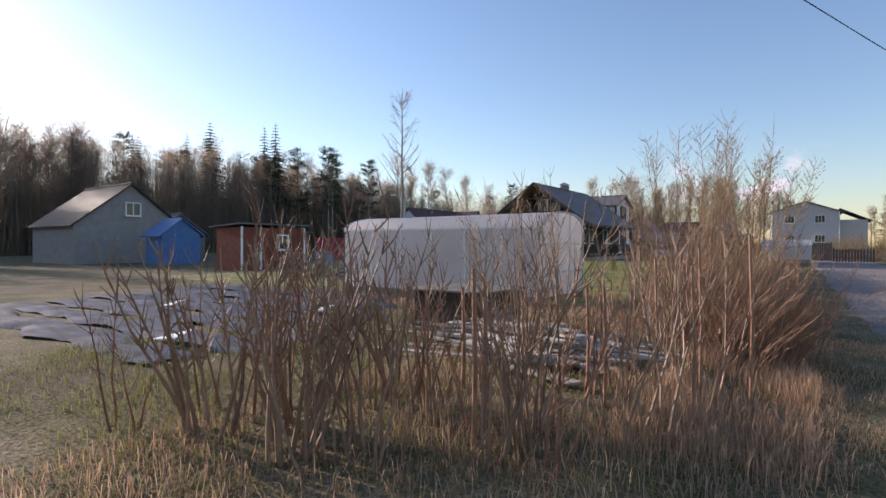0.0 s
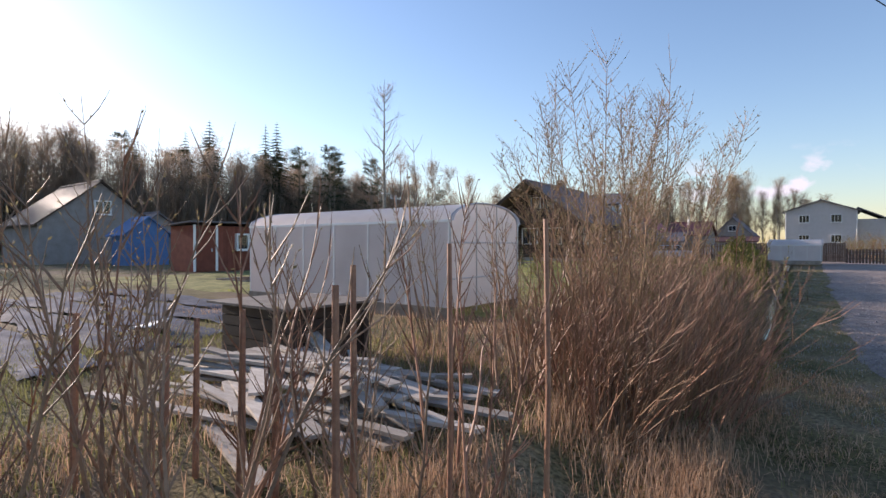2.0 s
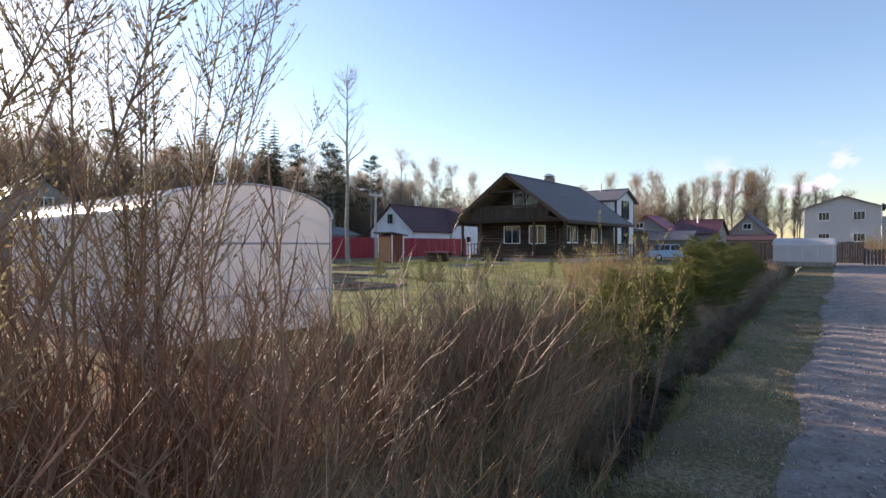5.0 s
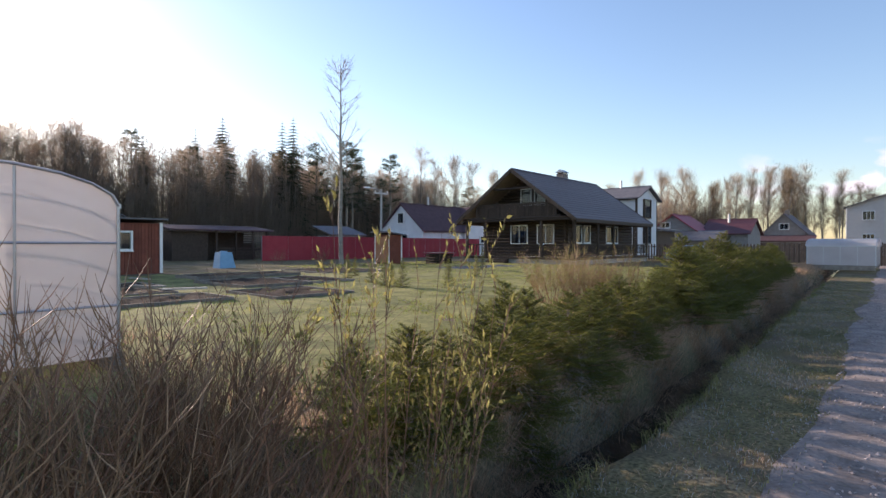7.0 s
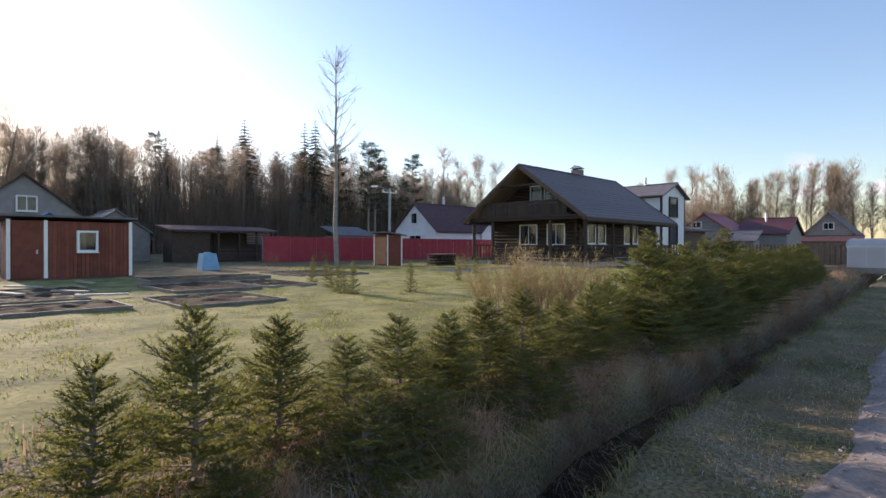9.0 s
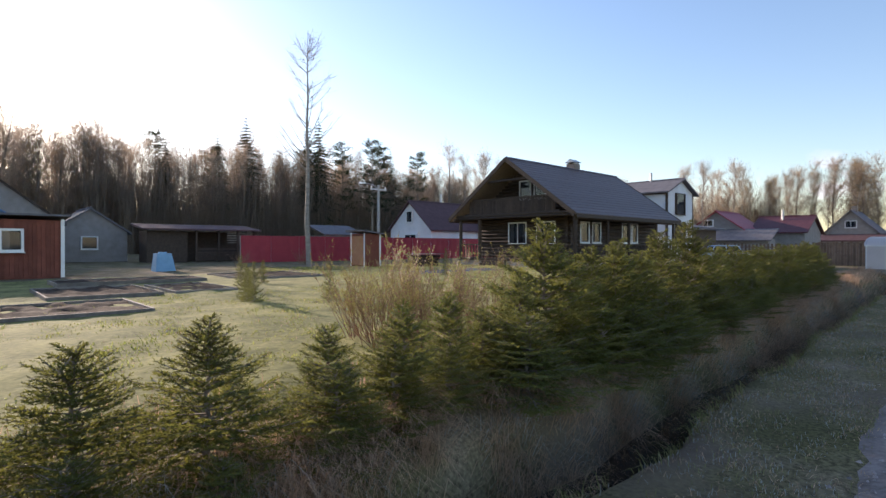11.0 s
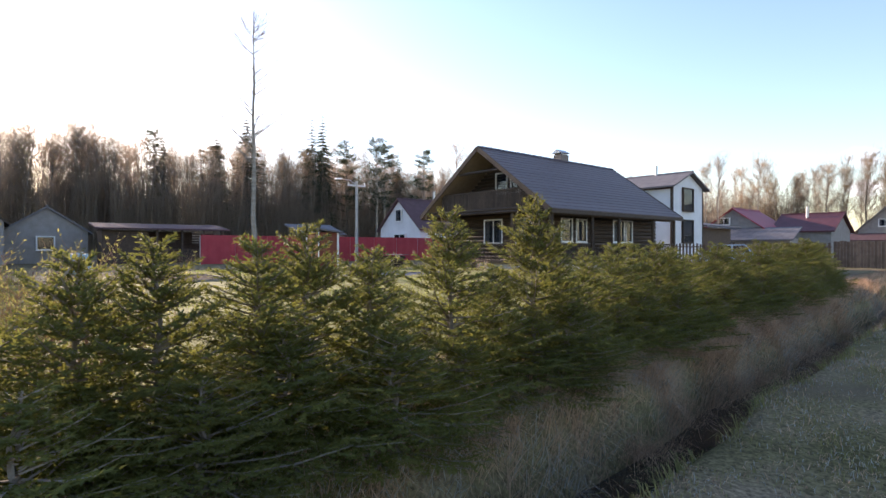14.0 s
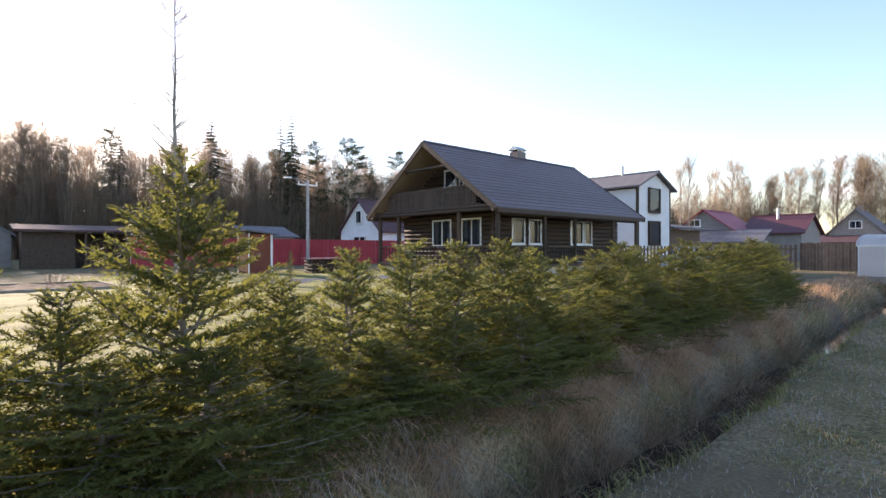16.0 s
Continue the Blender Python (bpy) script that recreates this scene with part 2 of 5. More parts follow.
M_YOUNGLEAF = mat("young_leaf", (0.25, 0.23, 0.07), (0.38, 0.33, 0.12), 0.7, 3, 0, rand=0.35, translucent=0.45, isl=True)
M_GOLD = mat("golden_bud", (0.38, 0.26, 0.11), (0.52, 0.39, 0.19), 0.8, 0.5, 0, rand=0.3, translucent=0.45)


# ---- building helpers ----
class Geo:
    """Collects vertices and faces for one mesh."""

    def __init__(self):
        self.v, self.f = [], []

    def quad(self, a, b, c, d):
        k = len(self.v)
        self.v += [tuple(a), tuple(b), tuple(c), tuple(d)]
        self.f.append((k, k + 1, k + 2, k + 3))
        return self

    def tri(self, a, b, c):
        k = len(self.v)
        self.v += [tuple(a), tuple(b), tuple(c)]
        self.f.append((k, k + 1, k + 2))
        return self

    def hexa(self, p):
        """Eight corners: four below, four above, each turning the same way."""
        k = len(self.v)
        self.v += [tuple(q) for q in p]
        for q in ((3, 2, 1, 0), (4, 5, 6, 7), (0, 1, 5, 4), (1, 2, 6, 5), (2, 3, 7, 6), (3, 0, 4, 7)):
            self.f.append(tuple(k + i for i in q))
        return self

    def box(self, x0, y0, z0, x1, y1, z1):
        return self.hexa([(x0, y0, z0), (x1, y0, z0), (x1, y1, z0), (x0, y1, z0), (x0, y0, z1), (x1, y0, z1), (x1, y1, z1), (x0, y1, z1)])

    def beam(self, a, b, w, h):
        """A squared timber from a to b."""
        a, b = Vector(a), Vector(b)
        d = (b - a).normalized()
        s = d.cross(Vector((0, 0, 1)))
        if s.length < 1e-4:
            s = Vector((1, 0, 0))
        s.normalize()
        u = s.cross(d)
        s, u = s * w / 2, u * h / 2
        return self.hexa([a - s - u, a + s - u, a + s + u, a - s + u, b - s - u, b + s - u, b + s + u, b - s + u])

    def tube(self, pts, radii, n=5, cap=True):
        pts = [Vector(p) for p in pts]
        k = len(self.v)
        for i, p in enumerate(pts):
            d = (pts[min(i + 1, len(pts) - 1)] - pts[max(i - 1, 0)])
            d = d.normalized() if d.length > 1e-9 else Vector((0, 0, 1))
            s = d.cross(Vector((0.31, 0.95, 0.05)))
            if s.length < 1e-3:
                s = d.cross(Vector((1, 0, 0)))
            s.normalize()
            u = d.cross(s)
            r = radii[i] if hasattr(radii, "__len__") else radii
            for j in range(n):
                a = 2 * math.pi * j / n
                self.v.append(tuple(p + s * (r * math.cos(a)) + u * (r * math.sin(a))))
        for i in range(len(pts) - 1):
            for j in range(n):
                a, b = k + i * n + j, k + i * n + (j + 1) % n
                self.f.append((a, b, b + n, a + n))
        if cap:
            self.f.append(tuple(k + j for j in reversed(range(n))))
            self.f.append(tuple(k + (len(pts) - 1) * n + j for j in range(n)))
        return self

    def prism(self, prof, y0, y1, axis="y"):
        """A closed outline in (x, z), drawn out along y (or an outline in (y, z) along x)."""
        k, n = len(self.v), len(prof)
        for e in (y0, y1):
            self.v += [((a, e, b) if axis == "y" else (e, a, b)) for a, b in prof]
        self.f.append(tuple(k + i for i in range(n)))
        self.f.append(tuple(k + n + i for i in reversed(range(n))))
        for i in range(n):
            j = (i + 1) % n
            self.f.append((k + i, k + n + i, k + n + j, k + j))
        return self

    def mesh(self, name, material, smooth=False):
        me = bpy.data.meshes.new(name)
        me.from_pydata(self.v, [], self.f)
        me.update()
        me.materials.append(material)
        if smooth:
            me.polygons.foreach_set("use_smooth", [True] * len(me.polygons))
        return me


def part(name, geo, material, parent=None, label="", smooth=False):
    ob = new(name, geo.mesh(name, material, smooth) if isinstance(geo, Geo) else geo)
    if parent:
        ob.parent = parent
    if label:
        ob["label"] = label
    return ob


def thing(name, label, category, group="", kind="", at=(0, 0, 0), turn=0.0):
    e = new(name)
    e.empty_display_size = 0.2
    e.matrix_basis = pose(*at, 0, 0, turn)
    return tagged(e, label, category, group, kind)


rng = random.Random(7)
nrg = np.random.default_rng(7)


def ditch_x(y):
    """The road-side lip of the ditch."""
    return -0.2 - 0.05 * y + 0.06 * math.sin(y * 1.3) + 0.04 * math.sin(y * 3.1 + 1)


def hedge_x(y):
    return -2.15 - 0.083 * (y - 14)


def smooth01(a, b, v):
    t = min(1, max(0, (v - a) / (b - a)))
    return t * t * (3 - 2 * t)


def ground_z(x, y):
    d = x - ditch_x(y)          # negative: into the ditch and beyond
    lawn = 0.2 * smooth01(-0.6, -1.6, d) if d < -0.6 else 0.0
    dip = 0.0
    deep = smooth01(6.5, 10.5, y) * (1 - smooth01(60, 75, y))
    if -1.0 < d < 0.1:
        dip = -0.5 * smooth01(0.08, -0.22, d) * smooth01(-0.95, -0.66, d) * deep
    bank = 0.1 * math.exp(-((d + 1.35) / 0.45) ** 2) * deep
    near = 1.0 if abs(x) < 40 and -5 < y < 80 else 0.0
    rough = near * (0.035 * noise.noise((x * 0.8, y * 0.8, 0)) + 0.02 * noise.noise((x * 2.7, y * 2.7, 3)))
    if x > 0.3:
        rough *= 0.3
    return lawn + dip + bank + rough

# ---- ground, road, ditch ----
def axis_steps(segs):
    out = []
    for a, b, s in segs:
        n = max(1, int(round((b - a) / s)))
        out += [a + (b - a) * i / n for i in range(n)]
    return out + [segs[-1][1]]


XS = axis_steps([(-900, -200, 100), (-200, -60, 20), (-60, -20, 4), (-20, -6, 0.7), (-6, 1.0, 0.13), (1.0, 6, 1), (6, 60, 9), (60, 900, 120)])
YS = axis_steps([(-900, -100, 100), (-100, -10, 15), (-10, -4, 1), (-4, 40, 0.22), (40, 70, 1.0), (70, 200, 13), (200, 900, 100)])
g = Geo()
g.v = [(x, y, ground_z(x, y)) for y in YS for x in XS]
nx = len(XS)
g.f = [(j * nx + i, j * nx + i + 1, (j + 1) * nx + i + 1, (j + 1) * nx + i) for j in range(len(YS) - 1) for i in range(nx - 1)]
ground = part("ground", g, M_GROUND, smooth=True)
tagged(ground, "rough spring grass with dead patches and a ditch", "ground", kind="structure")

g = Geo()
ry = axis_steps([(-30, -2, 2), (-2, 45, 0.4), (45, 180, 5)])
cols = 10
for y in ry:
    x0 = 0.1 + 0.3 * smooth01(15, 10, y) + 0.75 * smooth01(11, 4, y) + 0.02 * math.sin(y * 0.7) + 0.25 * noise.noise((y * 0.5, 1.7, 0)) - 0.028 * max(0, y - 18)
    for i in range(cols):
        u = i / (cols - 1)
        x = x0 + (5.0 - 0.03 * max(0, y - 20) - x0) * u ** 1.6
        edge = -0.03 if i in (0, cols - 1) else 0.0
        rut = -0.03 * math.exp(-((x - 1.0) / 0.25) ** 2) - 0.03 * math.exp(-((x - 2.5) / 0.25) ** 2)
        g.v.append((x, y, max(ground_z(x, y), -0.02) + 0.028 + edge + rut * 0.5 + 0.012 * noise.noise((x * 3, y * 3, 5))))
g.f = [(j * cols + i, j * cols + i + 1, (j + 1) * cols + i + 1, (j + 1) * cols + i) for j in range(len(ry) - 1) for i in range(cols - 1)]
road = part("road", g, M_GRAVEL, smooth=True)
tagged(road, "unpaved reddish grey gravel village road", "road", kind="structure")

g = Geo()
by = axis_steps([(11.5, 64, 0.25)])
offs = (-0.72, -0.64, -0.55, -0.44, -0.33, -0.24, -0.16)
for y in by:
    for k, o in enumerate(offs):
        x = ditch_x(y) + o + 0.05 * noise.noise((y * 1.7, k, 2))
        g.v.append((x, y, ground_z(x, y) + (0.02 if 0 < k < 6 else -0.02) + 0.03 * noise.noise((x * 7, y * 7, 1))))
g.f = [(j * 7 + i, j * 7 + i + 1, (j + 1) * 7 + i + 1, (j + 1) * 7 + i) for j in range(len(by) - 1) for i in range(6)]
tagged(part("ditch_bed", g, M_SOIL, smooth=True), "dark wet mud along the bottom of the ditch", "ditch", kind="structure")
g = Geo()
wy = axis_steps([(14, 70, 0.8)])
g.v = [(ditch_x(y) + o, y, -0.36) for y in wy for o in (-0.62, -0.2)]
g.f = [(2 * j, 2 * j + 1, 2 * j + 3, 2 * j + 2) for j in range(len(wy) - 1)]
water = part("water", g, M_WATER)
tagged(water, "still dark water in the roadside ditch", "water", kind="structure")


g = Geo()
ly = axis_steps([(9.5, 44, 0.5)])
LC = 40
for y in ly:
    for i in range(LC + 1):
        x = -3.3 - 0.045 * (y - 14) + (-22.0 + 0.045 * (y - 14)) * i / LC
        edge = i in (0, LC) or y in (ly[0], ly[-1])
        g.v.append((x + 0.4 * noise.noise((x, y, 6)), y + 0.4 * noise.noise((x, y, 8)), ground_z(x, y) + (0.03 if not edge else -0.05) + 0.06 * noise.noise((x * 1.5, y * 1.5, 4))))
g.f = [(j * (LC + 1) + i, j * (LC + 1) + i + 1, (j + 1) * (LC + 1) + i + 1, (j + 1) * (LC + 1) + i) for j in range(len(ly) - 1) for i in range(LC)]
tagged(part("lawn", g, M_LAWNSOD, smooth=True), "uneven yellow-green spring lawn behind the hedge", "lawn", kind="structure")


# ---- windows, walls, roofs ----
def window(parent, face, u0, u1, z0, z1, at, bars=2, frame_m=None, curtain=True, depth=0.1, w=0.09, lined=False):
    """A glazed window. face: '+x', '-y' ... the side it looks to; u along the wall; at: the wall's outer plane."""
    frame_m = frame_m or M_WHITE
    s = 1 if face[0] == "+" else -1
    ax = face[1]

    def bx(ua, ub, za, zb, d0, d1):
        a, b = sorted((at + s * d0, at + s * d1))
        return Geo().box(a, ua, za, b, ub, zb) if ax == "x" else Geo().box(ua, a, za, ub, b, zb)

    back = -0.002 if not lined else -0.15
    # slab behind the panes, painted near-black in place of an unlit room
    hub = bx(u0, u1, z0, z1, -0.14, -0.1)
    win = part("window", hub, M_UNLITROOM, parent)
    fr = bx(u0 - w, u0, z0 - w, z1 + w, back, 0.05)
    for q in (bx(u1, u1 + w, z0 - w, z1 + w, back, 0.05), bx(u0, u1, z0 - w, z0, back, 0.05), bx(u0, u1, z1, z1 + w, back, 0.05)):
        k = len(fr.v)
        fr.v += q.v
        fr.f += [tuple(k + i for i in f) for f in q.f]
    part("window_frame", fr, frame_m, win)
    part("window_sill", bx(u0 - w - 0.03, u1 + w + 0.03, z0 - w - 0.04, z0 - w, 0.003, 0.09), frame_m, win)
    n = bars
    for i in range(n):
        a, b = u0 + (u1 - u0) * i / n + 0.025, u0 + (u1 - u0) * (i + 1) / n - 0.025
        pn = part("pane", bx(a, b, z0 + 0.02, z1 - 0.02, -0.03, -0.022), M_GLASS, win)
        pn.visible_shadow = False
        if i:
            part("mullion", bx(a - 0.05, a, z0, z1, -0.04, 0.02), frame_m, win)
        if curtain:
            cw = (b - a) * 0.42
            part("curtain", bx(a, a + cw, z0 + 0.02, z1, -0.085, -0.07) if i % 2 == 0 else bx(b - cw, b, z0 + 0.02, z1, -0.085, -0.07), M_CURTAIN, win)
    return win


def gable_roof(parent, name, x0, x1, y0, y1, ze, zr, ridge, thick, material, courses=0, soffit=None):
    """Two slopes over a ridge. ridge 'y' or 'x': the way the ridge runs. Courses are stepped strips of tiles."""
    mid = (x0 + x1) / 2 if ridge == "y" else (y0 + y1) / 2
    lo = (x0, x1) if ridge == "y" else (y0, y1)
    ends = (y0, y1) if ridge == "y" else (x0, x1)
    for side, e in enumerate(lo):
        prof = [(e, ze), (mid, zr), (mid, zr - thick), (e, ze - thick)]
        if side:
            prof.reverse()
        body = part("roof", Geo().prism(prof, ends[0], ends[1], ridge), soffit or material, parent)
        if courses:
            for c in range(courses):
                a, b = c / courses, (c + 1) / courses
                sg = -1 if side == 0 else 1
                pa = (e + (mid - e) * a, ze + (zr - ze) * a)
                pb = (e + (mid - e) * b, ze + (zr - ze) * b)
                pr = [(pa[0], pa[1] + 0.012), (pb[0], pb[1] + 0.004), (pb[0], pb[1] + 0.022), (pa[0], pa[1] + 0.055)]
                if side:
                    pr.reverse()
                part("tile_course", Geo().prism(pr, ends[0] - 0.03, ends[1] + 0.03, ridge), material, body)
    cap = [(mid - 0.14, zr - 0.02), (mid, zr + 0.1), (mid + 0.14, zr - 0.02)]
    part("ridge_cap", Geo().prism(cap, ends[0] - 0.02, ends[1] + 0.02, ridge), material, parent)


def box_house(name, label, x0, x1, y0, y1, z0, ze, zr, ridge, wall_m, roof_m, over=0.45, courses=0, group="", gable_m=None):
    h = thing(name, label, "house", group=group)
    t = 0.18
    part("wall", Geo().box(x0, y0, z0, x0 + t, y1, ze), wall_m, h)
    part("wall", Geo().box(x1 - t, y0, z0, x1, y1, ze), wall_m, h)
    part("wall", Geo().box(x0 + t, y0, z0, x1 - t, y0 + t, ze), wall_m, h)
    part("wall", Geo().box(x0 + t, y1 - t, z0, x1 - t, y1, ze), wall_m, h)
    if ridge == "y":
        slope = (zr - ze) / ((x1 - x0) / 2)
        m = (x0 + x1) / 2
        for yy in (y0 - 0.004, y1 - t + 0.004):
            part("gable", Geo().prism([(x0, ze), (x1, ze), (m, zr - 0.06)], yy, yy + t), gable_m or wall_m, h)
        gable_roof(h, "roof", x0 - over, x1 + over, y0 - over, y1 + over, ze - slope * over + 0.1, zr + 0.1, "y", 0.14, roof_m, courses)
    else:
        slope = (zr - ze) / ((y1 - y0) / 2)
        m = (y0 + y1) / 2
        for xx in (x0 - 0.004, x1 - t + 0.004):
            part("gable", Geo().prism([(y0, ze), (y1, ze), (m, zr - 0.06)], xx, xx + t, "x"), gable_m or wall_m, h)
        gable_roof(h, "roof", x0 - over, x1 + over, y0 - over, y1 + over, ze - slope * over + 0.1, zr + 0.1, "x", 0.14, roof_m, courses)
    return h


# ---- the log house with its porch ----
def log_house():
    h = thing("log_house", "dark-stained log house with a tiled gable roof, balcony and veranda", "house")
    XW, XE, YF, YB = -26.0, -18.6, 45.3, 57.2       # log walls
    z0, zt = 0.75, 3.6
    lr = 0.125

    def logs(face, u0, u1, at, openings, zmax=zt, zmin=z0):
        z = zmin + lr
        while z < zmax:
            cuts = [(u0 - 0.25, u1 + 0.25)]
            for a, b, c, d in openings:
                if c - 0.05 < z < d + 0.05:
                    cuts = [q for s, e in cuts for q in ((s, min(e, a - 0.08)), (max(s, b + 0.08), e)) if q[1] - q[0] > 0.1]
            for s, e in cuts:
                pts = [(s, at, z), (e, at, z)] if face == "y" else [(at, s, z), (at, e, z)]
                part("log", Geo().tube(pts, lr * 1.06, 8), M_LOG, wall)
            z += lr * 2
        return

    fw = [(-23.4, -21.95, 1.75, 3.12), (-20.95, -19.6, 1.75, 3.12)]
    sw = [(46.55, 47.5, 1.85, 3.1), (48.0, 48.95, 1.85, 3.1), (52.0, 53.2, 1.85, 3.15), (53.5, 54.2, 1.85, 3.15)]
    wall = part("wall", Geo().box(XW, YF + 0.11, z0, XE, YF + 0.21, zt), M_DARKWOOD, h)
    logs("y", XW, XE, YF, fw)
    wall = part("wall", Geo().box(XE - 0.21, YF + 0.21, z0, XE - 0.11, YB, zt), M_DARKWOOD, h)
    logs("x", YF, YB, XE, sw)
    wall = part("wall", Geo().box(XW, YF + 0.21, z0, XW + 0.1, YB, zt), M_DARKWOOD, h)
    wall = part("wall", Geo().box(XW + 0.1, YB, z0, XE - 0.21, YB + 0.1, zt), M_DARKWOOD, h)
    for a, b, c, d in fw:
        window(h, "-y", a, b, c, d, YF - 0.1, 2)
    for a, b, c, d in sw:
        window(h, "+x", a, b, c, d, XE + 0.1, 1)
    # upper gable wall behind the balcony
    ux0, ux1 = -27.6 + 0.7, -16.9 - 0.7
    gw = part("gable", Geo().prism([(ux0, 3.85), (ux1, 3.85), (-22.3, 7.15)], YF + 0.25, YF + 0.4), M_SOFFIT, h, "grey-brown boarded gable wall")
    zz = 3.98
    while zz < 6.9:
        half = (7.15 - zz) / (7.15 - 3.85) * (ux1 - ux0) / 2 - 0.15
        if half > 0.15:
            part("log", Geo().tube([(-22.3 - half, YF + 0.25, zz), (-22.3 + half, YF + 0.25, zz)], 0.1, 6), M_LOG, gw)
        zz += 0.2
    window(h, "-y", -22.6, -21.75, 4.85, 6.0, YF + 0.12, 1)
    window(h, "-y", -21.35, -20.5, 4.85, 6.0, YF + 0.12, 1)
    # roof: ridge along y
    gable_roof(h, "roof", -27.75, -16.85, 43.5, 58.0, 3.5, 7.45, "y", 0.16, M_TILE, courses=19, soffit=M_SOFFIT)
    for e, s in ((-27.75, 1), (-16.85, -1)):
        for yy in (43.42, 57.98):
            a, b = Vector((e, yy, 3.43)), Vector((-22.3, yy, 7.36))
            part("bargeboard", Geo().beam(a, b, 0.06, 0.26), M_DARKWOOD, h)
        part("fascia", Geo().box(min(e, e - s * 0.05), 43.5, 3.28, max(e, e - s * 0.05), 58.0, 3.5), M_DARKWOOD, h)
    # balcony
    yb = 43.85
    part("balcony_floor", Geo().box(-26.4, yb - 0.1, 3.72, -18.2, YF + 0.2, 3.84), M_DARKWOOD, h)
    for k, zz in enumerate((3.5, 3.66)):
        part("beam", Geo().tube([(-27.2, yb - 0.12, zz), (-17.2, yb - 0.12, zz)], 0.09, 8), M_LOG, h)
    part("beam", Geo().tube([(-17.15, yb, 3.3), (-17.15, YB, 3.3)], 0.12, 8), M_LOG, h)
    rail = part("balcony_rail", Geo().box(-25.6, yb - 0.16, 4.72, -19.0, yb - 0.04, 4.82), M_DARKWOOD, h)
    x = -25.9
    while x < -18.6:
        top = min(4.72, 3.45 + 0.725 * min(x + 27.75, -16.85 - x) - 0.1)
        if top > 3.95:
            part("slat", Geo().box(x, yb - 0.12, 3.76, x + 0.13, yb - 0.09, top), M_DARKWOOD, rail)
        x += 0.165
    part("collar_beam", Geo().tube([(-24.0, 43.6, 5.95), (-20.6, 43.6, 5.95)], 0.09, 8), M_LOG, h)
    for x in (-26.9, -25.0, -19.85, -17.15):
        part("post", Geo().tube([(x, yb, 0.6), (x, yb, 3.45)], 0.13, 8), M_LOG, h)
    for yy in (47.6, 50.4, 54.5, 57.4):
        part("post", Geo().tube([(-17.15, yy, 0.6), (-17.15, yy, 3.3)], 0.1, 8), M_LOG, h)
    for x in (-27.0, -17.0):
        part("purlin", Geo().tube([(x, 43.3, 3.42), (x, 58, 3.42)], 0.1, 8), M_LOG, h)
    # deck and veranda rail
    part("deck", Geo().box(-27.0, yb - 0.2, 0.55, -17.0, YF - 0.13, 0.72), M_DARKWOOD, h)
    part("deck", Geo().box(XE + 0.13, YF - 0.13, 0.55, -17.0, YB + 0.3, 0.72), M_DARKWOOD, h)
    part("plinth", Geo().box(-26.9, yb, 0.1, -17.15, YB + 0.2, 0.55), M_CONC, h)
    for y0, y1 in ((44.2, 47.4), (47.8, 50.2), (50.6, 54.3), (54.7, 57.3)):
        rl = part("rail", Geo().box(-17.2, y0, 1.62, -17.08, y1, 1.7), M_LOG, h)
        part("lower_rail", Geo().box(-17.18, y0, 0.92, -17.1, y1, 0.98), M_LOG, rl)
        n = int((y1 - y0) / 0.22)
        for i in range(n):
            u = y0 + (i + 0.5) * (y1 - y0) / n
            part("baluster", Geo().box(-17.16, u - 0.025, 0.98, -17.12, u + 0.025, 1.62), M_LOG, rl)
    for x0, x1 in ((-26.7, -25.2), (-24.8, -20.1), (-19.6, -17.4)):
        rl = part("rail", Geo().box(x0, yb - 0.05, 1.62, x1, yb + 0.05, 1.7), M_LOG, h)
        n = int((x1 - x0) / 0.3)
        for i in range(n):
            u = x0 + (i + 0.5) * (x1 - x0) / n
            part("baluster", Geo().box(u - 0.03, yb - 0.02, 0.72, u + 0.03, yb + 0.02, 1.62), M_LOG, rl)
    for i in range(3):
        part("step", Geo().box(-24.4, yb - 0.5 - 0.3 * i, 0.12, -22.6, yb - 0.21 - 0.3 * i, 0.55 - 0.16 * i), M_DARKWOOD, h)
    ch = part("chimney", Geo().box(-23.0, 51.6, 6.7, -22.3, 52.4, 7.95), M_BRICK, h, "grey brick chimney with a metal cap")
    part("chimney_cap", Geo().prism([(-23.1, 8.05), (-22.2, 8.05), (-22.65, 8.32)], 51.5, 52.5), M_METAL, ch)
    for dx in (-0.3, 0.24):
        part("cap_leg", Geo().box(-22.65 + dx, 51.7, 7.95, -22.59 + dx, 52.3, 8.05), M_METAL, ch)
    part("flashing", Geo().box(-23.07, 51.52, 6.9, -22.23, 52.48, 7.5), M_GREYWALL, ch)
    return h


log_house()

# ---- white two-storey house behind ----
wh = thing("white_house", "white rendered two-storey house with dark corner trim", "house")
WX, WY0, WY1 = -21.35, 65.7, 71.6
part("wall", Geo().box(-31.0, WY0, 0.1, WX, WY1, 6.75), M_WHITEWALL, wh)
part("gable", Geo().prism([(WY0, 6.75), (WY1, 6.75), ((WY0 + WY1) / 2, 8.0)], -31.0, WX + 0.004, "x"), M_WHITEWALL, wh)
gable_roof(wh, "roof", -31.4, WX + 0.45, WY0 - 0.5, WY1 + 0.5, 6.72, 8.15, "x", 0.14, M_GREYROOF)
for y in (WY0 + 0.003, WY1 - 0.15):
    part("corner_trim", Geo().box(WX + 0.003, y, 0.2, WX + 0.05, y + 0.14, 6.75), M_DARKWOOD, wh)
part("corner_trim", Geo().box(WX - 0.14, WY0 - 0.05, 0.2, WX, WY0 - 0.003, 6.7), M_DARKWOOD, wh)
part("eave_board", Geo().box(-31, WY0 - 0.06, 6.5, WX - 0.15, WY0 - 0.003, 6.62), M_DARKWOOD, wh)
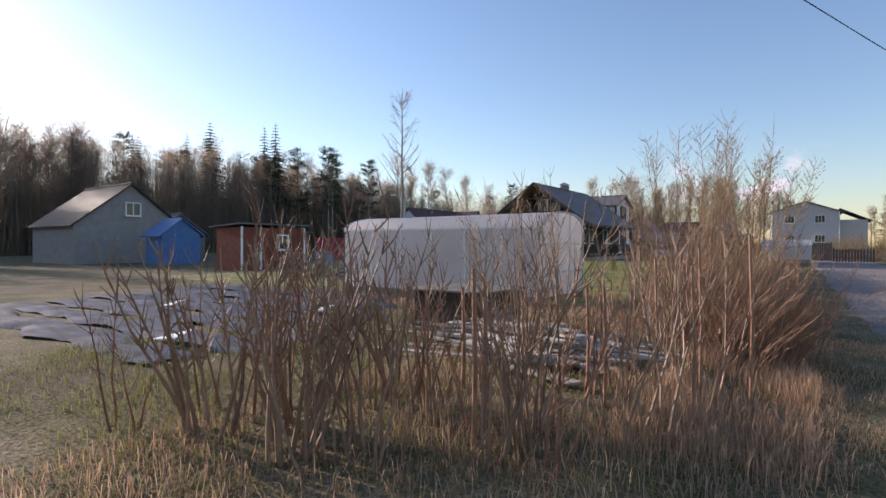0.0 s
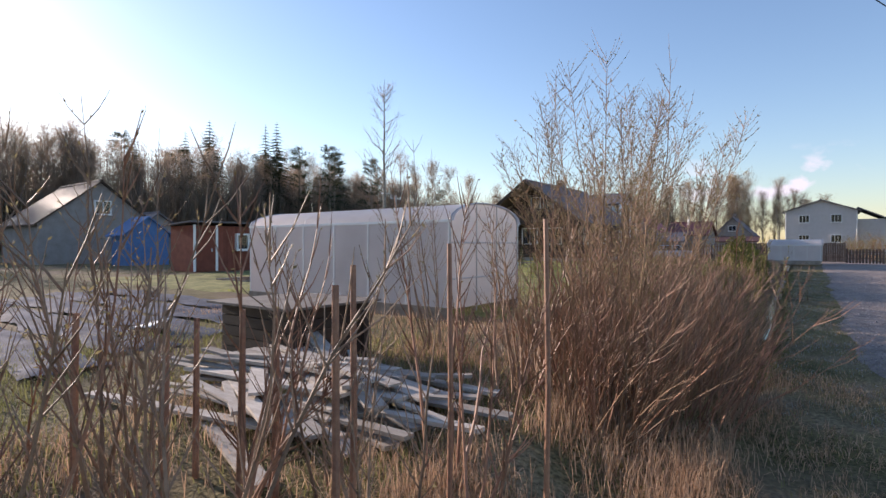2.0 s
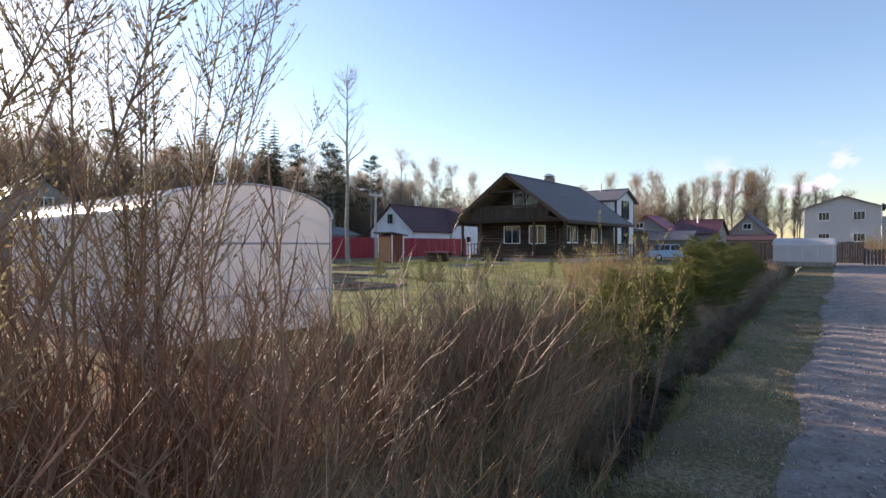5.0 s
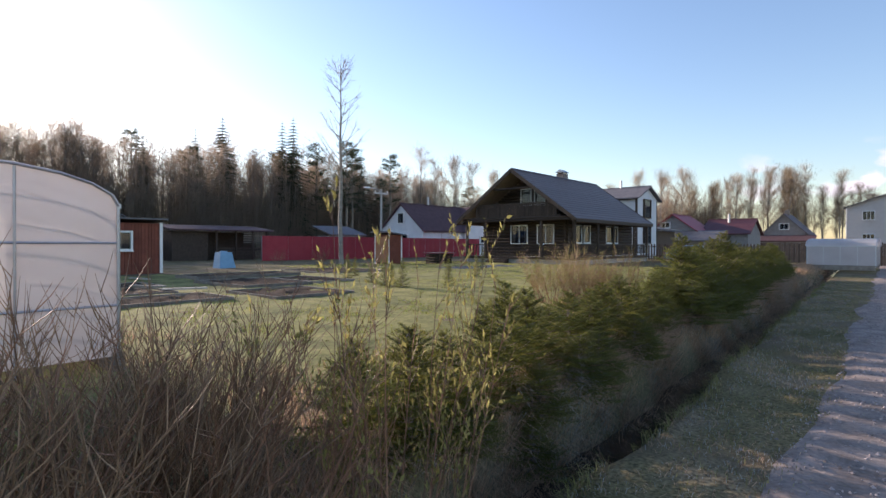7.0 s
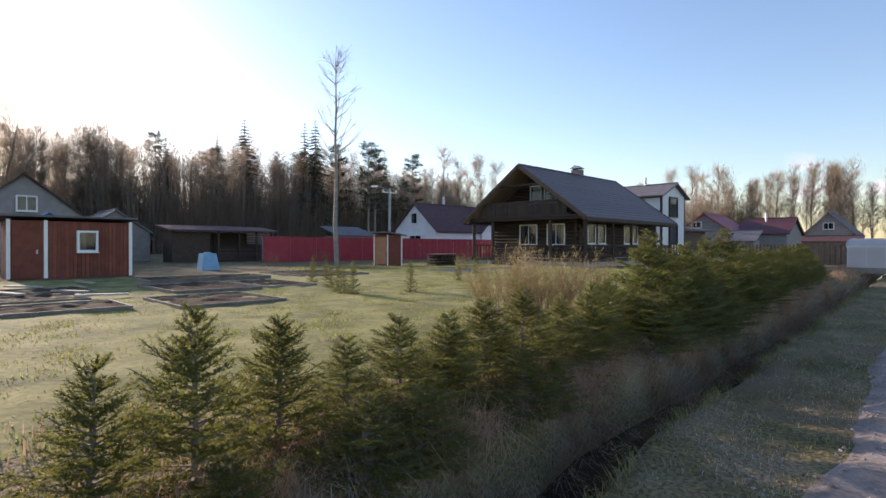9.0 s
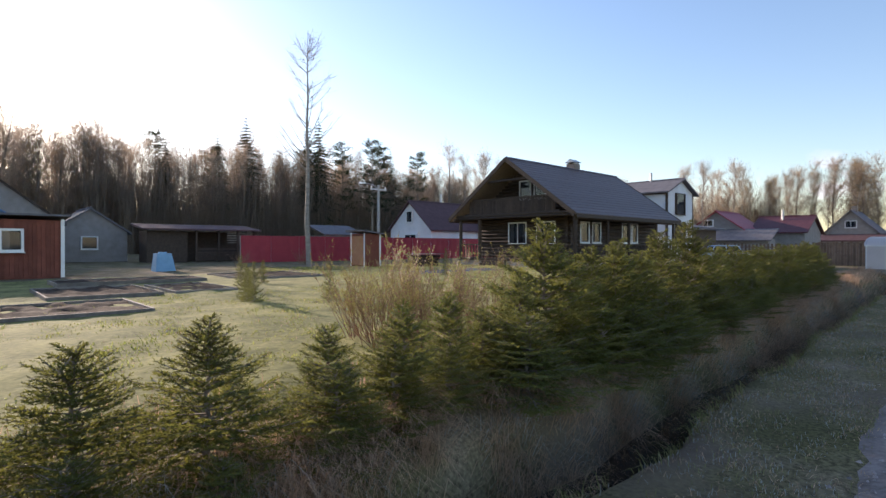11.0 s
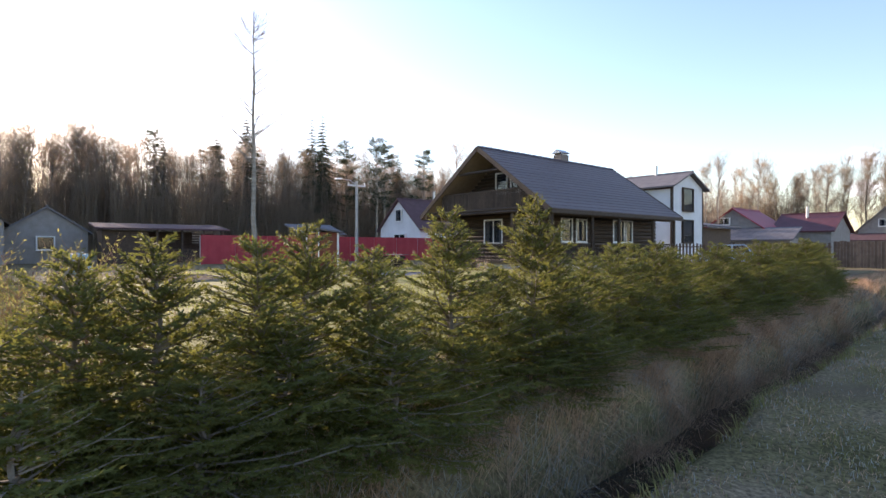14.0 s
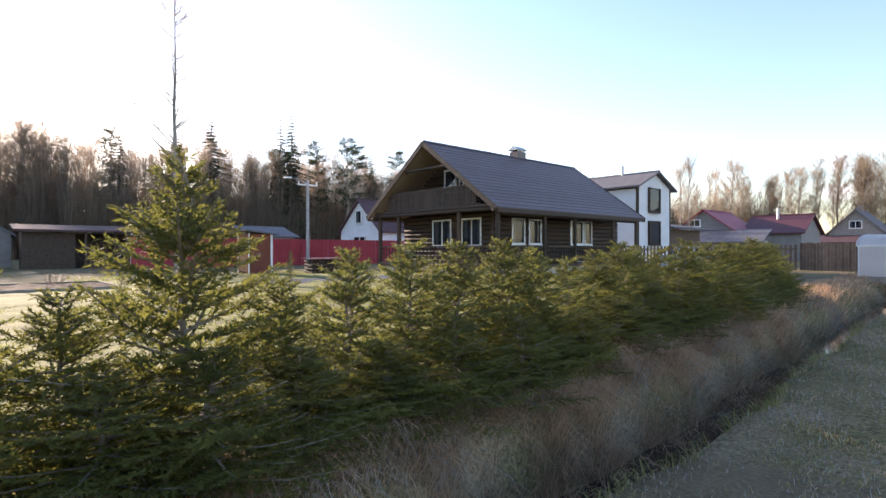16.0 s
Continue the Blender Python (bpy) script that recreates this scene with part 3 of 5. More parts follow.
for z0, z1 in ((4.7, 6.6), (1.9, 3.8)):
    window(wh, "+x", 67.5, 69.3, z0, z1, WX + 0.004 + 0.15, 1, frame_m=M_DARKWOOD, curtain=False, lined=True)
part("side_wing", Geo().box(-27, WY1 + 0.01, 0.1, WX - 0.4, 79, 3.3), M_BROWNFENCE, wh, "dark brown boarded wing")
part("wing_roof", Geo().prism([(-27, 4.4), (WX + 0.4, 3.5), (WX + 0.4, 3.35), (-27, 4.2)], WY1 + 0.01, 79.6), M_GREYROOF, wh)
part("chimney_pipe", Geo().tube([(-24.3, 68.6, 7.8), (-24.3, 68.6, 9.0)], 0.12, 8), M_METAL, wh)

# ---- houses further off ----
rh = box_house("red_roofed_house", "small grey house with a bright red metal roof", -28.4, -22.2, 89, 97, 0.1, 3.8, 6.0, "y", M_GREYWALL, M_REDROOF, 0.4)
window(rh, "-y", -26.9, -25.7, 4.2, 4.9, 88.98 - 0.15, 2, lined=True)
part("lean_to", Geo().box(-28.2, 86.4, 0.1, -18.6, 88.9, 2.4), M_GREYWALL, rh)
part("lean_to_roof", Geo().prism([(86.0, 2.3), (89.0, 3.7), (89.0, 3.55), (86.0, 2.15)], -28.8, -18.2, "x"), M_GREYROOF, rh)
mh = box_house("maroon_roofed_house", "low house with a dark maroon roof", -22.3, -16.5, 93, 101, 0.1, 3.4, 5.4, "x", M_GREYWALL, M_MAROON, 0.4)
part("chimney_pipe", Geo().tube([(-19.6, 96, 5.0), (-19.6, 96, 6.3)], 0.14, 8), M_METAL, mh)
fh = box_house("far_house", "weathered grey gabled village house", -20.2, -13.6, 123, 132, 0.1, 4.0, 7.3, "y", M_GREYWALL, M_GREYROOF, 0.5)
window(fh, "-y", -17.6, -16.2, 4.6, 5.6, 122.98 - 0.15, 2, lined=True)
part("annex", Geo().box(-22.5, 121.0, 0.1, -12.5, 122.9, 2.6), M_GREYWALL, fh)
part("annex_roof", Geo().prism([(120.6, 2.5), (122.95, 3.5), (122.95, 3.3), (120.6, 2.3)], -23, -12, "x"), M_PURPLE, fh)
part("chimney", Geo().box(-17.3, 126, 6.6, -16.6, 126.7, 8.2), M_BRICK, fh)
bh2 = box_house("barn", "old grey barn with a steep roof", -28.5, -22.5, 126, 134, 0.1, 3.4, 6.8, "y", M_GREYWALL, M_GREYROOF, 0.4)

big = box_house("beige_house", "large beige two-storey house with white windows", -7.2, 3.0, 115, 126, 0.1, 7.7, 9.6, "y", M_BEIGE, M_GREYROOF, 0.5)
for a, b, c, d in ((-5.2, -3.8, 5.7, 6.95), (-0.6, 0.8, 5.7, 6.95), (-5.2, -3.8, 2.2, 3.4), (-0.6, 0.8, 2.2, 3.4)):
    window(big, "-y", a, b, c, d, 114.98 - 0.15, 3, curtain=False, lined=True)
for yy in (118, 121.5):
    window(big, "-x", yy, yy + 1.3, 5.7, 6.95, -7.22 - 0.15, 2, curtain=False, lined=True)
part("wing", Geo().box(3.02, 117, 0.1, 7, 125, 6.2), M_BEIGE, big)
part("wing_roof", Geo().prism([(3.02, 8.3), (7.6, 6.0), (7.6, 5.85), (3.02, 8.1)], 116.5, 125.5), M_GREYROOF, big)
for x in (-7.25, 2.9):
    part("downpipe", Geo().tube([(x, 114.9, 0.2), (x, 114.9, 7.6)], 0.07, 6), M_WHITE, big)

wg = box_house("white_gabled_house", "small white house with steep purple-brown roofs", -49.8, -42.4, 55.0, 70.5, 0.1, 3.5, 6.65, "y", M_WHITEWALL, M_PURPLE, 0.35)
window(wg, "-y", -46.6, -45.6, 4.3, 5.5, 54.98 - 0.15, 1, lined=True)
window(wg, "-y", -46.9, -44.9, 1.9, 2.8, 54.98 - 0.15, 2, curtain=False, lined=True)
part("cross_wing", Geo().box(-45.0, 62.6, 0.1, -42.0, 70.2, 3.45), M_WHITEWALL, wg)
part("cross_gable", Geo().prism([(62.6, 3.45), (70.2, 3.45), (66.4, 6.6)], -45.0, -41.996, "x"), M_WHITEWALL, wg)
for s in (-1, 1):
    part("wing_roof", Geo().prism([(66.4, 6.8), (66.4 + 4.2 * s, 3.25), (66.4 + 4.2 * s, 3.1), (66.4, 6.62)], -46.0, -41.7, "x"), M_PURPLE, wg)
window(wg, "+x", 65.6, 66.8, 1.9, 2.7, -41.99 + 0.15, 1, curtain=False, lined=True)
part("flue", Geo().tube([(-46.5, 60.2, 6.0), (-46.5, 60.2, 7.9)], 0.16, 8), M_METAL, wg, "steel flue pipe")
wg.matrix_basis = pose(-0.75, 0.4, 0)

gh_left = box_house("grey_gabled_house", "pale grey weathered house with a steep gable", -53, -45, 14.0, 22.0, 0.1, 3.2, 6.4, "x", M_GREYWALL, M_DARKWOOD, 0.3)
window(gh_left, "+x", 17.6, 18.6, 4.0, 4.9, -44.98 + 0.15, 2, curtain=False, lined=True)

pale = box_house("pale_gabled_house", "small pale house with a low grey gable roof", -56, -50, 22.0, 27.2, 0.1, 2.7, 4.5, "x", M_GREYWALL, M_GREYROOF, 0.3)
window(pale, "+x", 24.0, 25.0, 1.3, 2.2, -49.98 + 0.15, 1, curtain=False, lined=True)

# low dark summer kitchen behind the plots
sk = thing("summer_kitchen", "long low dark timber summer kitchen with an open veranda", "shed")
part("wall", Geo().box(-47.5, 27.5, 0.1, -47.2, 36, 2.7), M_DARKWOOD, sk)
part("wall", Geo().box(-47.2, 27.5, 0.1, -45.2, 30.5, 2.7), M_DARKWOOD, sk)
part("roof", Geo().prism([(-48, 3.35), (-44.4, 2.9), (-44.4, 2.78), (-48, 3.2)], 27.0, 36.4), M_PURPLE, sk)
for yy in (31, 32.8, 34.4, 35.8):
    part("post", Geo().box(-44.9, yy, 0.1, -44.75, yy + 0.14, 2.85), M_DARKWOOD, sk)
for i in range(7):
    part("board", Geo().box(-44.88, 31, 0.3 + 0.15 * i, -44.84, 35.8, 0.41 + 0.15 * i), M_DARKWOOD, sk)
for i in range(5):
    part("board", Geo().box(-44.88, 33.6, 1.75 + 0.2 * i, -44.84, 35.8, 1.84 + 0.2 * i), M_BED, sk)


# ---- greenhouses ----
def greenhouse(label, x0, x1, y0, y1, zb, ze, zr, along="x"):
    """An arched polycarbonate greenhouse. along: the way its ridge runs."""
    gh = thing("greenhouse", label, "greenhouse")
    w0, w1 = (y0, y1) if along == "x" else (x0, x1)
    e0, e1 = (x0, x1) if along == "x" else (y0, y1)
    mid, half = (w0 + w1) / 2, (w1 - w0) / 2
    N = 10
    arch = [(mid + half * math.cos(math.pi * i / N), ze + (zr - ze) * math.sin(math.pi * i / N)) for i in range(N + 1)]

    def P(e, a, b):
        return (e, a, b) if along == "x" else (a, e, b)

    part("base_frame", Geo().beam(P(e0, w0, zb - 0.02), P(e1, w0, zb - 0.02), 0.14, 0.3), M_BED, gh)
    part("base_frame", Geo().beam(P(e0, w1, zb - 0.02), P(e1, w1, zb - 0.02), 0.14, 0.3), M_BED, gh)
    n = max(2, int(round((e1 - e0) / 2.0)))
    for s in (0, 1):
        w = w0 if s == 0 else w1
        for i in range(n):
            a, b = e0 + (e1 - e0) * i / n + 0.012, e0 + (e1 - e0) * (i + 1) / n - 0.012
            part("side_sheet", Geo().beam(P(a, w, (zb + 0.13 + ze) / 2), P(b, w, (zb + 0.13 + ze) / 2), 0.008, ze - zb - 0.13), M_POLY, gh)
    for i in range(n):
        a, b = e0 + (e1 - e0) * i / n - (0.1 if i == 0 else 0), e0 + (e1 - e0) * (i + 1) / n + (0.1 if i == n - 1 else -0.01)
        g = Geo()
        g.v = [P(e, u, v) for e in (a, b) for u, v in arch]
        g.f = [(j, j + 1, N + 2 + j, N + 1 + j) for j in range(N)]
        part("roof_sheet", g, M_POLY, gh, smooth=True)
    for e in (e0, e1):
        g = Geo()
        g.v = [P(e, u, v) for u, v in [(w0, zb + 0.1), (w1, zb + 0.1)] + arch]
        g.f = [tuple(range(len(g.v)))]
        part("end_sheet", g, M_POLY, gh)
        o = 0.02 if e == e1 else -0.02
        part("arch_rib", Geo().tube([P(e + o, u, v) for u, v in [(w1, zb)] + arch + [(w0, zb)]], 0.018, 5), M_METAL, gh)
        for zz in (zb + (ze - zb) * 0.38, zb + (ze - zb) * 0.77):
            part("cross_bar", Geo().tube([P(e + o, w0, zz), P(e + o, w1, zz)], 0.014, 5), M_METAL, gh)
        for u in (mid - half * 0.3, mid + half * 0.3):
            part("door_post", Geo().tube([P(e + o, u, zb), P(e + o, u, ze + (zr - ze) * 0.9)], 0.014, 5), M_METAL, gh)
    for i in range(n * 2 + 1):
        e = e0 + (e1 - e0) * i / (n * 2)
        for w, o in ((w0, -0.014), (w1, 0.014)):
            part("batten", Geo().beam(P(e, w + o, zb + 0.12), P(e, w + o, ze + 0.03), 0.035, 0.012), M_WHITE, gh)
    for w, o in ((w0, -0.012), (w1, 0.012)):
        part("eave_strip", Geo().beam(P(e0 - 0.05, w + o, ze), P(e1 + 0.05, w + o, ze), 0.02, 0.05), M_WHITE, gh)
    for i in range(1, n * 2):
        e = e0 + (e1 - e0) * i / (n * 2)
        part("rib", Geo().tube([P(e, mid + (u - mid) * 0.99, v - 0.02) for u, v in [(w1, zb)] + arch + [(w0, zb)]], 0.016, 5), M_METAL, gh)
    return gh


greenhouse("milky polycarbonate greenhouse standing in rough grass", -12.0, -5.74, 9.15, 11.72, 0.3, 2.05, 2.44, "x")
greenhouse("pale polycarbonate greenhouse beside the far road end", -4.3, -0.9, 50.5, 55.5, 0.3, 1.6, 2.1, "x")

# ---- oxide red shed ----
sh = thing("garden_shed", "oxide-red timber shed with white corner boards", "shed")
SX = -26.5
part("wall", Geo().box(SX - 2.4, 15.4, 0.2, SX - 0.03, 19.8, 2.62), M_SHEDRED, sh)
for i in range(30):
    y0 = 15.42 + i * 0.146
    part("board", Geo().box(SX - 0.027, y0, 0.24, SX, y0 + 0.135, 2.62), M_SHEDRED, sh)
part("roof", Geo().prism([(SX - 2.7, 2.62), (SX + 0.25, 2.78), (SX + 0.25, 2.86), (SX - 2.7, 2.7)], 15.1, 20.05), M_GREYROOF, sh)
for yy in (15.36, 16.58, 19.72):
    part("corner_board", Geo().box(SX + 0.003, yy, 0.22, SX + 0.035, yy + 0.13, 2.66), M_WHITE, sh)
window(sh, "+x", 17.8, 18.4, 1.4, 2.15, SX + 0.004 + 0.15, 1, lined=True)
dr = part("door", Geo().box(SX + 0.003, 15.55, 0.3, SX + 0.025, 16.5, 2.4), M_SHEDRED, sh)
part("handle", Geo().box(SX + 0.028, 16.32, 1.25, SX + 0.06, 16.38, 1.42), M_METAL, dr)

# privy
pv = thing("privy", "narrow orange-brown timber privy with white trim", "privy")
part("wall", Geo().box(-29.4, 36.0, 0.15, -27.9, 37.3, 2.35), M_SHEDRED, pv)
part("door", Geo().box(-29.3, 35.96, 0.3, -28.05, 35.997, 2.2), M_ORANGE, pv)
part("side", Geo().box(-27.897, 36.05, 0.2, -27.86, 37.25, 2.3), M_SHEDRED, pv)
part("trim", Geo().box(-27.857, 37.15, 0.2, -27.83, 37.27, 2.35), M_WHITE, pv)
part("roof", Geo().prism([(35.7, 2.5), (37.5, 2.3), (37.5, 2.38), (35.7, 2.6)], -29.7, -27.6, "x"), M_GREYROOF, pv)
for x in (-29.43, -27.9):
    part("trim", Geo().box(x, 35.93, 0.2, x + 0.1, 35.957, 2.4), M_WHITE, pv)


# ---- fences ----
rf = tagged(new("red_fence"), "long red corrugated sheet metal fence", "fence")
y = 33.0
while y < 62:
    g = Geo()
    n = 12
    pts = [(-40.5 + (0.03 if (i % 4) in (1, 2) else 0), y + 2.48 * i / n) for i in range(n + 1)]
    k = 0
    for x, yy in pts:
        g.v += [(x, yy, 0.2), (x, yy, 2.35)]
    g.f = [(2 * i, 2 * i + 2, 2 * i + 3, 2 * i + 1) for i in range(n)]
    part("sheet", g, M_REDFENCE, rf)
    part("post", Geo().box(-40.62, y - 0.04, 0.1, -40.55, y + 0.03, 2.3), M_METAL, rf)
    y += 2.5


def picket_fence(label, x0, x1, y, z0, z1, step, w, m, axis="x"):
    f = tagged(new("picket_fence"), label, "fence")
    u = x0
    while u < x1:
        zz = z1 + rng.uniform(-0.05, 0.05)
        g = Geo()
        if axis == "x":
            g.box(u, y, z0, u + w, y + 0.03, zz)
        else:
            g.box(y, u, z0, y + 0.03, u + w, zz)
        part("picket", g, m, f)
        u += step
    for zz in (z0 + 0.35, z1 - 0.3):
        g = Geo()
        if axis == "x":
            g.box(x0, y + 0.033, zz, x1, y + 0.08, zz + 0.08)
        else:
            g.box(y - 0.05, x0, zz, y - 0.003, x1, zz + 0.08)
        part("rail", g, m, f)
    return f


picket_fence("dark brown weathered picket fence", -19.5, -9.2, 62.0, 0.15, 1.75, 0.26, 0.13, M_BROWNFENCE)
picket_fence("tall dark brown board fence", -9.1, 0.6, 62.1, 0.1, 1.85, 0.17, 0.155, M_BROWNFENCE)
picket_fence("low brown board fence by the road", 0.7, 3.6, 58.0, 0.1, 1.3, 0.22, 0.15, M_BROWNFENCE)

# ---- plants ----
def add_stems(g, n, spread, h0, h1, r, lean=0.25, twigs=4, sides=4, rnd=None, origin=(0, 0, 0), buds=None, kink=0.05, segs=5, twig_len=0.3, bud_size=0.018, bud_n=3, tw_sides=3, bias=(0, 0), tw_r=0.4, tw_open=(0.4, 0.9)):
    """Upright shoots from one stool, each with side twigs, and buds if a second mesh is given."""
    rnd = rnd or rng
    for _ in range(n):
        a, q = rnd.uniform(0, 2 * math.pi), spread * math.sqrt(rnd.random())
        p = Vector(origin) + Vector((math.cos(a) * q, math.sin(a) * q, 0))
        b = a + rnd.gauss(0, 0.7)
        L = rnd.uniform(h0, h1)
        d = Vector((math.cos(b), math.sin(b), 0)) * abs(rnd.gauss(lean, lean * 0.6)) + Vector((bias[0], bias[1], 1))
        d.normalize()
        pts, rad = [p.copy()], [r]
        for i in range(segs):
            d = (d + Vector((rnd.gauss(0, kink), rnd.gauss(0, kink), 0.03))).normalized()
            p = p + d * (L / segs)
            pts.append(p.copy())
            rad.append(r * (1 - 0.85 * (i + 1) / segs))
        g.tube(pts, rad, sides, cap=False)
        for _ in range(twigs):
            u = rnd.uniform(0.35, 0.98) * segs
            i = min(int(u), segs - 1)
            s = pts[i].lerp(pts[i + 1], u - i)
            c = rnd.uniform(0, 2 * math.pi)
            td = (d + Vector((math.cos(c), math.sin(c), 0)) * rnd.uniform(*tw_open)).normalized()
            tl = L * twig_len * rnd.uniform(0.5, 1.2) * (1.15 - u / segs * 0.6)
            e1 = s + td * tl * 0.5
            e2 = e1 + (td + Vector((0, 0, 0.35))).normalized() * tl * 0.5
            g.tube([s, e1, e2], [r * tw_r, r * tw_r * 0.7, r * tw_r * 0.25], tw_sides, cap=False)
            if buds is not None:
                for _ in range(bud_n):
                    v = rnd.uniform(0.15, 1)
                    q = s.lerp(e1, v * 2) if v < 0.5 else e1.lerp(e2, v * 2 - 1)
                    leaf(buds, q, td, bud_size * rnd.uniform(0.6, 1.4), rnd)


def leaf(g, p, d, s, rnd):
    """A small folded leaf or catkin of two blades."""
    d = (d + Vector((rnd.gauss(0, 0.6), rnd.gauss(0, 0.6), rnd.gauss(0.2, 0.5)))).normalized()
    w = d.cross(Vector((rnd.gauss(0, 1), rnd.gauss(0, 1), rnd.gauss(0, 1)))).normalized() * s * 0.38
    k = len(g.v)
    g.v += [tuple(p), tuple(p + d * s * 0.8 + w), tuple(p + d * s * 2), tuple(p + d * s * 0.8 - w)]
    g.f.append((k, k + 1, k + 2, k + 3))


def spruce_template(h, seed, dens=1.0):
    """A young spruce: tapered trunk, whorls of boughs, side twigs clothed in needles."""
    r = random.Random(seed)
    tr, nd = Geo(), Geo()
    pts = [Vector((r.gauss(0, 0.004) * i, r.gauss(0, 0.004) * i, h * i / 8)) for i in range(9)]
    tr.tube(pts, [0.013 * h * (1 - i / 8.6) + 0.002 for i in range(9)], 6)

    def needles(a, b, n, ln):
        ax = (b - a)
        axn = ax.normalized()
        s = axn.cross(Vector((0.2, 0.1, 1)))
        if s.length < 1e-3:
            s = Vector((1, 0, 0))
        s.normalize()
        u = s.cross(axn)
        for i in range(n):
            q = a + ax * ((i + r.random()) / n)
            c = r.uniform(0, 2 * math.pi)
            o = s * math.cos(c) + u * math.sin(c)
            tip = q + (axn * 0.75 + o).normalized() * ln * r.uniform(0.7, 1.2)
            w = axn.cross(o) * 0.0062
            nd.tri(q - w, q + w, tip)

    z = 0.06 * h
    while z < h * 0.97:
        f = 1 - z / h
        reach = h * (0.46 * f ** 0.75 + 0.03) * r.uniform(0.75, 1.15)
        m = r.randint(5, 7) if f > 0.15 else 4
        a0 = r.uniform(0, 6.28)
        for j in range(m):
            a = a0 + 6.283 * j / m + r.gauss(0, 0.2)
            ln = reach * r.uniform(0.7, 1.12)
            rise = 0.2 + 0.8 * (1 - f) ** 1.7 + r.gauss(0, 0.12)
            d = Vector((math.cos(a), math.sin(a), rise)).normalized()
            base = Vector((0, 0, z + r.uniform(-0.03, 0.03) * h))
            mid = base + d * ln * 0.6 + Vector((0, 0, -0.05 * ln * f))
            tip = mid + (d + Vector((0, 0, 0.25))).normalized() * ln * 0.4
            tr.tube([base, mid, tip], [0.006 * h * (0.5 + f), 0.004 * h, 0.0015 * h], 3, cap=False)
            needles(base.lerp(mid, 0.25), mid, int(16 * dens), 0.036)
            needles(mid, tip, int(18 * dens), 0.034)
            k = max(2, int(ln / 0.075))
            side = d.cross(Vector((0, 0, 1))).normalized()
            for i in range(k):
                u = 0.22 + 0.74 * i / k
                q = base.lerp(mid, u / 0.6) if u < 0.6 else mid.lerp(tip, (u - 0.6) / 0.4)
                for sg in (-1, 1):
                    tl = ln * 0.5 * (1.05 - u) * r.uniform(0.7, 1.25) + 0.03
                    td = (d * 0.8 + side * sg * r.uniform(0.6, 1.0) + Vector((0, 0, r.gauss(0.02, 0.15)))).normalized()
                    e = q + td * tl
                    needles(q, e, max(5, int(tl * 120 * dens)), 0.034)
        z += h * (0.042 + 0.02 * f)
    top = Vector(pts[-1])
    needles(Vector((0, 0, h * 0.82)), top + Vector((0, 0, 0.03)), int(34 * dens), 0.03)
    return tr.mesh("trunk", M_BARK), nd.mesh("crown", M_NEEDLE)


def plant(name, label, category, group, meshes, at, turn, scale, parts=("trunk", "crown")):
    t = thing(name, label, category, group)
    t.matrix_basis = pose(*at, 0, 0, turn) @ Matrix.Diagonal((scale[0], scale[1], scale[2], 1))
    for nm, me in zip(parts, meshes):
        o = new(nm, me)
        o.parent = t
    return t


SPRUCE = [spruce_template(1.6, s, 0.95) for s in (1, 2, 3, 4)]
# place along the hedge, height of the tip, width against height
HEDGE = [(12.0, 0.8, 1.05), (12.55, 0.85, 1.1), (12.95, 0.8, 1.0), (13.5, 0.94, 0.85), (14.0, 1.05, 0.85), (14.55, 0.92, 0.95), (15.1, 0.7, 1.15), (15.6, 0.8, 1.15), (16.2, 0.78, 1.2), (16.8, 0.85, 1.2), (17.45, 0.92, 1.2),
         (18.3, 0.75, 1.1), (18.95, 0.9, 0.95), (19.55, 0.92, 0.9), (20.0, 0.75, 1.0), (20.5, 0.98, 1.05), (21.05, 1.58, 0.98), (21.8, 1.24, 1.05), (22.15, 1.3, 1.0), (22.7, 1.28, 1.05), (23.1, 1.4, 1.0), (23.6, 1.25, 1.05),
         (24.4, 1.58, 0.92), (25.0, 1.05, 1.1), (25.55, 1.72, 0.88), (26.2, 1.05, 1.1), (26.75, 1.27, 1.0), (27.3, 1.3, 1.05), (27.9, 1.3, 1.1), (28.5, 1.34, 1.05), (29.0, 1.25, 1.1), (29.7, 1.15, 1.1), (30.5, 1.26, 1.1), (31.2, 1.36, 1.1), (31.75, 1.3, 1.1),
         (32.6, 1.3, 1.15), (33.4, 1.42, 1.1), (34.5, 1.4, 1.1), (35.4, 1.35, 1.15), (36.4, 1.42, 1.1), (37.2, 1.4, 1.1), (38.0, 1.52, 1.05), (39.0, 1.45, 1.1), (40.1, 1.4, 1.1)]


def hedge_spruce(meshes, label, x, y, hh, wid):
    s = hh / 1.6
    wid *= 1.42 if hh < 1.0 else 1.38
    plant("spruce", label, "spruce", "spruces in the roadside hedge", meshes, (x, y, ground_z(x, y) - 0.02), rng.uniform(0, 360), (s * wid, s * wid, s))


